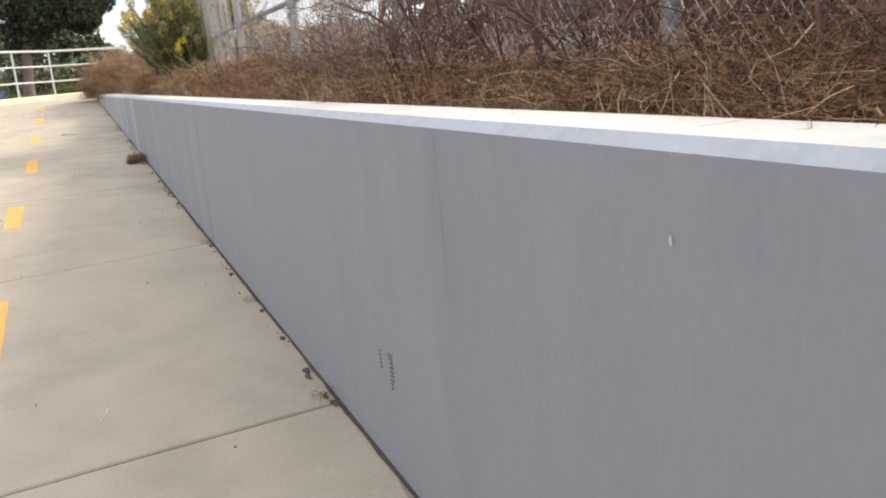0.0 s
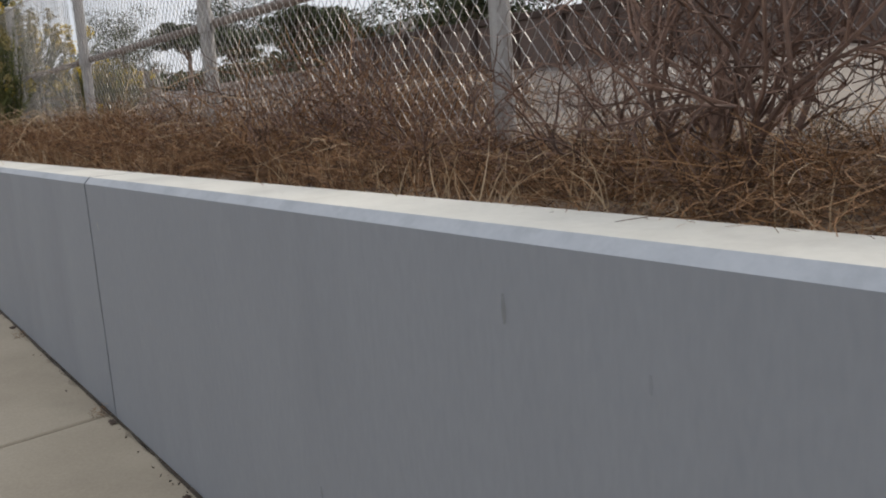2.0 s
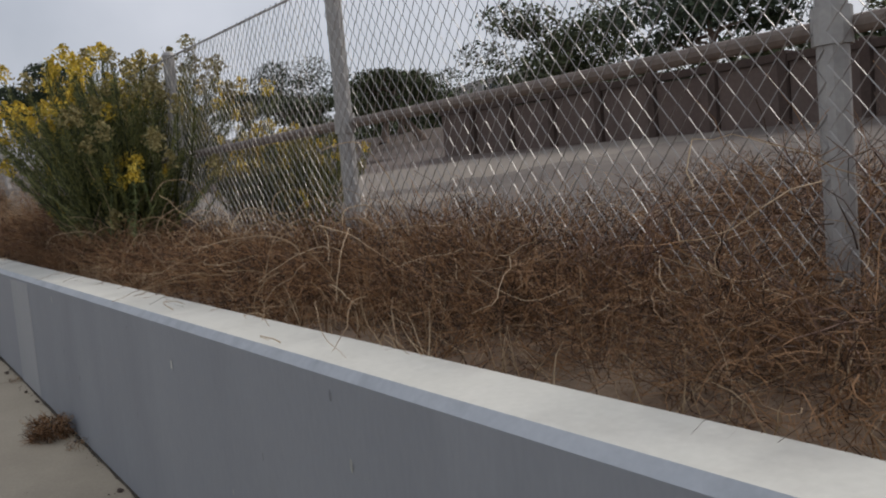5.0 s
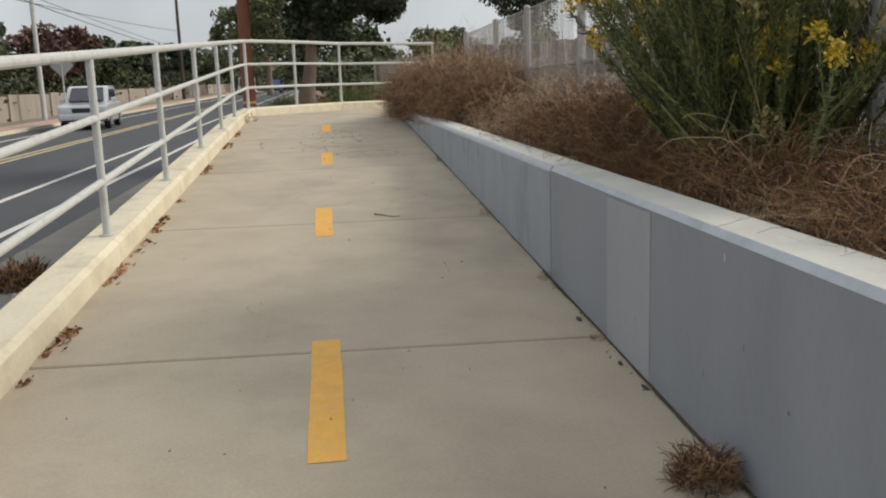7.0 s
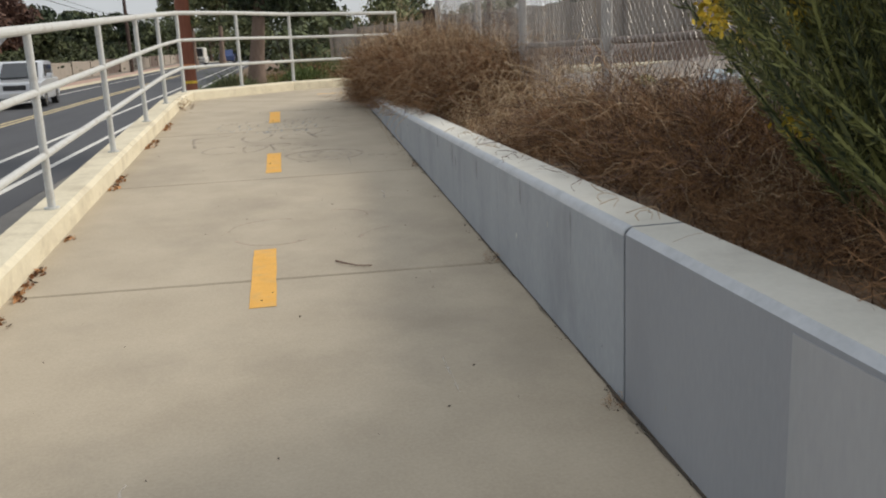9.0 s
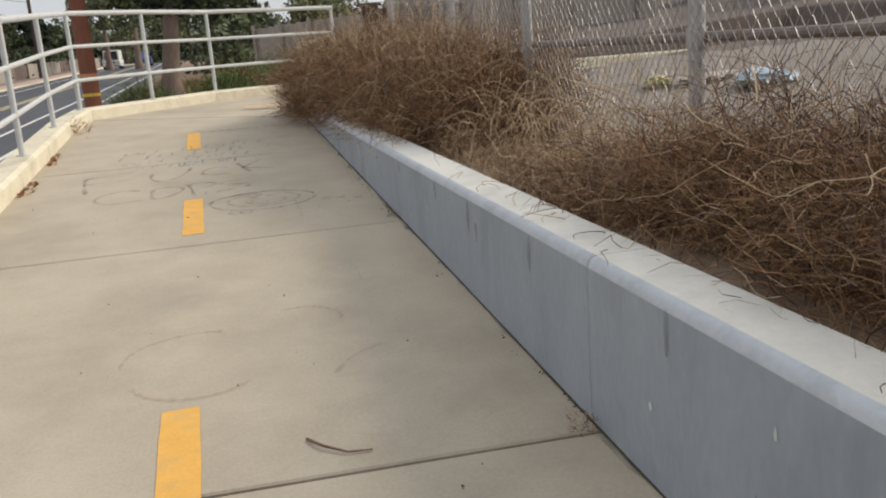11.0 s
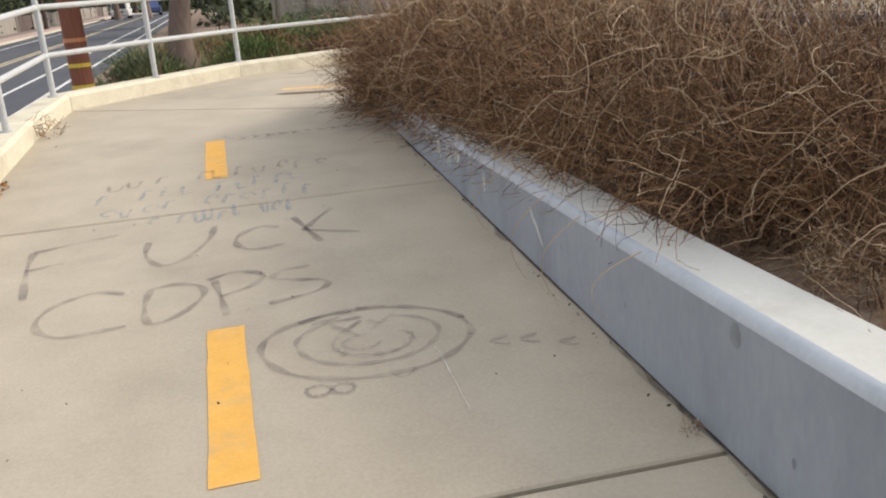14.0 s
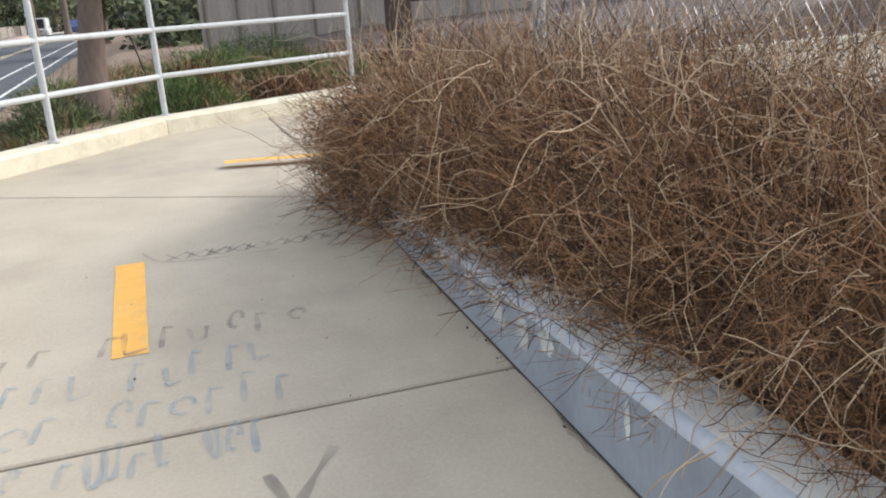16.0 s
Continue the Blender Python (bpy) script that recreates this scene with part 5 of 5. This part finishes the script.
def oval(cx, cy, rx, ry, a0=0, a1=360, tilt=-12, n=14, rough=0.03):
    out = []
    for i in range(n + 1):
        a = radians(a0 + (a1 - a0) * i / n)
        x, y = rx * math.cos(a) * (1 + rough * math.sin(3 * a)), ry * math.sin(a)
        out.append((cx + x * math.cos(radians(tilt)) - y * math.sin(radians(tilt)), cy + x * math.sin(radians(tilt)) + y * math.cos(radians(tilt))))
    return out


face = thing("graffiti", (0, 0, 0), "black sprayed oval rings drawn on the concrete path", "graffiti")
strokes("ring", [oval(-0.705, 13.43, 0.33, 0.245, 20, 385, -8)], 0.026, SPRAY, 0.004, face)
strokes("ring", [oval(-0.70, 13.44, 0.225, 0.17, 95, 430, -8)], 0.019, SPRAY_FAINT, 0.0045, face)
strokes("ring", [oval(-0.69, 13.41, 0.125, 0.09, 140, 400, -8)], 0.018, SPRAY_FAINT, 0.005, face)
strokes("ring", [oval(-0.72, 13.42, 0.06, 0.05, 60, 330, 10)], 0.014, SPRAY_FAINT, 0.0052, face)
strokes("stroke", [[(-0.8, 13.58), (-0.72, 13.46)], [(-0.7, 13.58), (-0.8, 13.48)], [(-0.68, 13.57), (-0.6, 13.48)], [(-0.61, 13.57), (-0.69, 13.48)]], 0.016, SPRAY, 0.0055, face)
strokes("stroke", [[(-0.9, 13.63), (-0.8, 13.67), (-0.72, 13.66)], [(-0.86, 13.6), (-0.76, 13.63)], [(-0.7, 13.68), (-0.6, 13.66)]], 0.022, SPRAY, 0.006, face)
strokes("ring", [oval(-0.89, 13.16, 0.035, 0.03), oval(-0.82, 13.15, 0.03, 0.028)], 0.014, SPRAY, 0.0045, face)
strokes("stroke", [[(-0.68, 13.18), (-0.64, 13.15), (-0.6, 13.19)], [(-0.29, 13.29), (-0.35, 13.27), (-0.3, 13.23)], [(-0.2, 13.27), (-0.26, 13.25), (-0.21, 13.21)], [(-0.1, 13.2), (-0.16, 13.19), (-0.11, 13.15)]], 0.014, SPRAY_FAINT, 0.0045, face)

# unreadable chalk writing: short strokes in four rows
random.seed(9)
chalk = thing("chalk_writing", (0, 0, 0), "faded bluish chalk writing on the concrete path", "graffiti")
for row, (x0, x1, y0, y1) in enumerate(((-1.7, -0.47, 15.74, 15.76), (-1.72, -0.64, 15.47, 15.47), (-1.68, -0.62, 15.22, 15.2), (-1.45, -0.74, 14.98, 14.97))):
    n = 11
    for i in range(n):
        if random.random() < 0.12:
            continue
        x, y = x0 + (x1 - x0) * (i + random.uniform(-0.2, 0.2)) / n, y0 + (y1 - y0) * i / n + random.uniform(-0.03, 0.03)
        w, h = (x1 - x0) / n * random.uniform(0.4, 0.75), random.uniform(0.11, 0.2)
        k = random.choice("abcd")
        ln = {"a": [[(x, y), (x + w * 0.3, y + h)], [(x + w * 0.3, y + h), (x + w, y + h * 0.9)]], "b": [oval(x + w / 2, y + h / 2, w * 0.5, h * 0.4, 0, 300)],
              "c": [[(x, y + h), (x, y)], [(x, y), (x + w, y + 0.02)]], "d": [[(x, y + h), (x + w * 0.2, y), (x + w * 0.8, y + h * 0.1), (x + w, y + h)]]}[k]
        strokes("stroke", ln, 0.02, CHALK if row > 0 else SPRAY_FAINT, 0.004, chalk)
scr = thing("graffiti", (0, 0, 0), "dark sprayed scribble across the path", "graffiti")
for i in range(10):
    x = -0.98 + i * 0.085
    y = 16.7 - i * 0.004
    strokes("stroke", [[(x, y + 0.05), (x + 0.07, y - 0.05), (x + 0.12, y + 0.04)], [(x, y - 0.04), (x + 0.1, y + 0.05)]], 0.012, SPRAY, 0.004 + 0.0004 * (i % 2), scr)
strokes("stroke", [[(-1.08, 16.82), (-1.0, 16.66), (-0.8, 16.6), (-0.5, 16.58)]], 0.012, SPRAY_FAINT, 0.0055, scr)
red = paint_mark("red_spray_trace", (0.34, 0.17, 0.13), 0.08)
rs = thing("graffiti", (0, 0, 0), "faint reddish sprayed loops on the path", "graffiti")
strokes("stroke", [oval(-1.12, 10.98, 0.27, 0.26, 80, 190), oval(-1.1, 10.95, 0.27, 0.3, 220, 320), oval(-0.72, 11.2, 0.16, 0.16, 0, 120), [(-0.66, 10.66), (-0.58, 10.78), (-0.46, 10.85)]], 0.02, red, 0.004, rs)

scratch = thing("scratches", (0, 0, 0), "pale scratches scuffed into the concrete path", "scratches")
random.seed(77)
for x, y, L in ((-0.8, -0.35, 0.16), (-0.72, -1.15, 0.2), (-0.92, 0.6, 0.18), (-0.62, -1.2, 0.1), (-1.05, 1.2, 0.14), (-0.5, 8.6, 0.3), (-0.52, 12.9, 0.4), (-0.75, 5.9, 0.2), (-1.5, 8.1, 0.16), (-0.4, 11.6, 0.25), (-1.35, 4.9, 0.14)):
    k = random.uniform(-0.05, 0.05)
    ribbon("scratch", [[(x, y), (x + k * 0.4, y + L * 0.35), (x + k, y + L * 0.7), (x + k * 0.7, y + L)]], 0.008, SCRATCH, 0.0045, scratch)
leaf_mound("roadside_weed", (-3.95, 12.3, road_z(12.3) + 0.015), 0.36, 0.32, TWIG, "dusty brown weed on the worn shoulder", 260, 1500, 0.03)
for i in range(7):
    crumpled("stone", (-4.0 + random.uniform(-0.45, 0.4), 12.1 + random.uniform(-0.6, 0.6), road_z(12) + 0.014), [random.uniform(0.05, 0.11) for _ in range(3)], STUCCO, "pale broken stone on the worn shoulder")

# dirt along the wall's foot and on the slabs
np.random.seed(71)
dirt = thing("dirt_edge", (0, 0, 0), "dark dirt and grit along the wall's foot", "dirt", kind="stuff")
for i in range(70):
    y = random.uniform(-6, 17)
    w = random.uniform(0.015, 0.04)
    L = random.uniform(0.1, 0.5)
    n = 7
    v = [(-0.002, y + L * k / n, floor_z(0, y + L * k / n) + 0.0042 + 0.00001 * i) for k in range(n + 1)]
    v += [(-w * math.sin(math.pi * (k + 0.3) / (n + 0.6)) * random.uniform(0.5, 1) - 0.004, y + L * k / n, floor_z(0, y + L * k / n) + 0.0042 + 0.00001 * i) for k in range(n + 1)]
    soup("dirt_smudge", v, [(k, k + 1, n + 2 + k, n + 1 + k) for k in range(n)], DAMP, dirt)


def crumbs(name, pts, size, mat, label, category):
    """Small lumps and curled leaves lying on the path."""
    pts = np.asarray(pts, float)
    v, f = blades(pts + (0, 0, 0.006), size, 0.55)
    v[:, 2] = np.maximum(v[:, 2], np.repeat(pts[:, 2] + 0.002, 4))
    return tagged(soup(name, v, f, mat), label, category, kind="stuff")


yy = np.random.uniform(4, 17.5, 900)
xx = -2.33 + np.abs(np.random.normal(size=900)) * 0.035
keep = np.array([noise.noise((0, a * 1.6, 3)) > 0.02 for a in yy])
crumbs("leaf_litter", [(a, b, floor_z(a, b)) for a, b in zip(xx[keep], yy[keep])], 0.018, LEAFLITTER, "dry orange-brown leaves along the kerb's foot", "leaves")
crumbs("leaf_litter", [(a, b, floor_z(a, b)) for a, b in zip(xx[keep] + 0.004, yy[keep] + 0.03)], 0.014, TWIG, "dark dead leaves along the kerb's foot", "leaves")
yy = np.random.uniform(-6, 17, 500)
xx = -np.abs(np.random.normal(size=500)) * 0.03 - 0.006
keep = np.array([noise.noise((5, a * 1.3, 3)) > -0.05 for a in yy])
crumbs("grit", [(a, b, floor_z(a, b)) for a, b in zip(xx[keep], yy[keep])], 0.006, JOINT, "dark grit in the corner of wall and path", "grit")
xx, yy = np.random.uniform(-2.2, -0.1, 160), np.random.uniform(-4, 17.5, 160)
crumbs("grit", [(a, b, floor_z(a, b)) for a, b in zip(xx, yy)], 0.006, JOINT, "scattered dark specks on the path", "grit")

for i in range(26):
    y = random.uniform(-3.4, 8.2)
    crumpled("dirt_clod", (-random.uniform(0.025, 0.05), y, floor_z(0, y) - 0.002), (random.uniform(0.008, 0.018), random.uniform(0.012, 0.04), random.uniform(0.006, 0.012)), MULCH, "dark clod of dirt at the wall's foot")

# brown brush on the lot side of the fence
for x, y, sc, h, tn, kind in ((1.75, 3.5, 0.75, 0.85, 20, WOODY[0]), (1.85, 4.25, 0.65, 0.75, 80, WOODY[1]), (2.3, 3.9, 0.8, 0.7, 140, KINDS[0]), (1.7, 2.7, 0.8, 0.8, 200, WOODY[1]), (2.5, 2.9, 0.9, 0.7, 260, KINDS[1]), (2.9, 4.7, 0.7, 0.6, 310, WOODY[0])):
    plant(kind, x, y, sc, h, tn)

# open dark joint between the path and the wall's foot
yy = np.arange(-12.0, 17.3, 0.09)
ww = 0.009 + 0.006 * np.random.uniform(size=len(yy)) + 0.006 * np.sin(yy * 1.7) ** 2
ww *= np.where(yy > 8.5, 0.55, 1.0)
v = np.array([[(-w, q, floor_z(-w, q) + 0.0035), (0.0, q, floor_z(0, q) + 0.0035)] for q, w in zip(yy, ww)]).reshape(-1, 3)
k = 2 * np.arange(len(yy) - 1)
tagged(soup("trim", v, np.stack([k, k + 2, k + 3, k + 1], 1), JOINT), "dark dirt-filled joint along the wall's foot", "joint", kind="structure")

# small weeds in the wall joint and sticks lying about
weed = dry_bush("weed", 0.09, 0.11, 70, 6, 0, 1.0, 22)
tagged(weed, "tiny dry weed growing from the joint", "weed", "weeds in the joints")
for i, (x, y, s) in enumerate(((-0.05, 7.44, 0.45), (-0.04, 2.1, 0.45), (-0.04, 12.62, 0.4), (-0.05, 6.02, 0.6), (-0.05, -0.6, 0.5), (-2.28, 17.5, 1.6), (-0.04, 8.36, 0.5), (-0.05, 10.0, 0.6), (-0.04, 0.7, 0.4), (-0.04, 3.4, 0.4))):
    m = pose(x, y, floor_z(x, y), 0, 0, random.uniform(0, 360))
    c = weed if i == 0 else copy_thing(weed, m)
    c.matrix_basis = m
    c.scale = (s, s, s)


def stick(pts, r, mat, label, name="stick"):
    ln = np.array([[(x, y, z) for x, y, z in pts]])
    v, f = tubes(ln, np.linspace(r, r * 0.5, len(pts))[None], 5)
    return tagged(soup(name, v, f, mat), label, "stick")


stick([(-0.81, 10.24, floor_z(-0.8, 10.24) + 0.006), (-0.77, 10.17, floor_z(-0.77, 10.17) + 0.012), (-0.71, 10.12, floor_z(-0.7, 10.12) + 0.008), (-0.64, 10.11, floor_z(-0.64, 10.11) + 0.006)], 0.005, DARKTWIG, "dark thin stick lying on the path")
random.seed(14)
for i in range(20):
    y = random.choice((random.uniform(10.0, 11.2), random.uniform(3.8, 5.2), random.uniform(11.2, 15.5), random.uniform(8.4, 9.0)))
    x = random.uniform(0.02, 0.16)
    z = wall_z(y) + 0.004
    dx, dy, L = (random.uniform(-1, 0.6) if y > 10 else random.uniform(0, 0.4)), random.uniform(-1, 1), random.uniform(0.08, 0.24)
    p = []
    for k in range(6):
        u = k / 5
        px_, py_ = x + dx * L * u + 0.03 * math.sin(u * 5 + i), y + dy * L * u + 0.03 * math.cos(u * 4 + i)
        drop = 0.004 + 0.025 * math.sin(u * 3.1)
        p.append((max(px_, 0.004), py_, wall_z(py_) + drop))
    stick(p, 0.0017, random.choice((DARKTWIG, STRAW, STRAW)), "curled dry twig lying over the wall's cap", "twig")
for y, L in ((13.3, 0.3), (13.6, 0.32), (14.05, 0.26), (12.9, 0.22), (15.6, 0.2)):
    p = []
    for k in range(8):
        u = k / 7
        p.append((-0.03 - 0.1 * math.sin(u * 2.6), y + 0.12 * u + 0.04 * math.sin(u * 4), wall_z(y) + 0.02 - L * u))
    stick(p, 0.0022, STRAW, "pale curled stem hanging over the wall", "twig")


# paint smears, scuffs and stamped marks on the wall face
def smear(y, z, w, h, mat, label, n=9, slant=0.0):
    random.seed(int(y * 100) % 997)
    v = []
    for k in range(n + 1):
        u = k / n
        e = w * (0.35 + 0.65 * math.sin(math.pi * (0.1 + 0.8 * u))) * random.uniform(0.6, 1.0) / 2
        for s in (-1, 1):
            v.append((-0.0035, y + s * e + slant * u, z + h * (u - 0.5)))
    return tagged(soup("paint_smear", v, [(2 * k, 2 * k + 1, 2 * k + 3, 2 * k + 2) for k in range(n)], mat), label, "paint smear")


for y, z, w, h, s in ((15.2, 1.12, 0.16, 0.1, 0.05), (15.02, 1.1, 0.1, 0.1, 0.0), (14.86, 1.13, 0.12, 0.07, 0.0), (14.42, 1.09, 0.03, 0.1, 0.0), (13.72, 1.04, 0.05, 0.12, 0.12), (15.72, 1.15, 0.16, 0.06, 0.05), (15.45, 1.13, 0.1, 0.08, 0.03)):
    smear(y, z, w, h, SMEAR, "white paint smear on the grey wall", slant=s)
for y, z, w, h in ((11.72, 1.08, 0.05, 0.09), (11.2, 1.04, 0.05, 0.14), (10.5, 1.04, 0.04, 0.12), (11.1, 1.0, 0.04, 0.08), (12.5, 1.1, 0.05, 0.06), (9.6, 1.05, 0.025, 0.12), (8.9, 0.98, 0.02, 0.2),
                   (-1.78, 0.78, 0.006, 0.4), (-0.22, 0.88, 0.012, 0.05)):
    smear(y, z, w, h, DAMP, "dark dirt streak running down the wall")
marks = thing("stamped_marks", (0, 0, 0), "rows of small dark stamped marks on the wall", "marks")
for y0, zt, n in ((-1.2, 0.30, 5), (-1.285, 0.31, 9), (-1.3, 0.31, 7)):
    for k in range(n):
        part("mark", boxed((-0.0035, y0 - 0.006, zt - 0.013 * k - 0.005), (0.002, y0 + 0.006, zt - 0.013 * k)), SHOULDER, marks)
for i in range(40):
    y, z = random.uniform(-4, 16), 0
    z = random.uniform(floor_z(0, y) + 0.1, wall_z(y) - 0.06)
    smear(y, z, random.uniform(0.006, 0.02), random.uniform(0.008, 0.03), random.choice((DAMP, SMEAR, SPRAY)), "small scuff on the grey wall", 4)
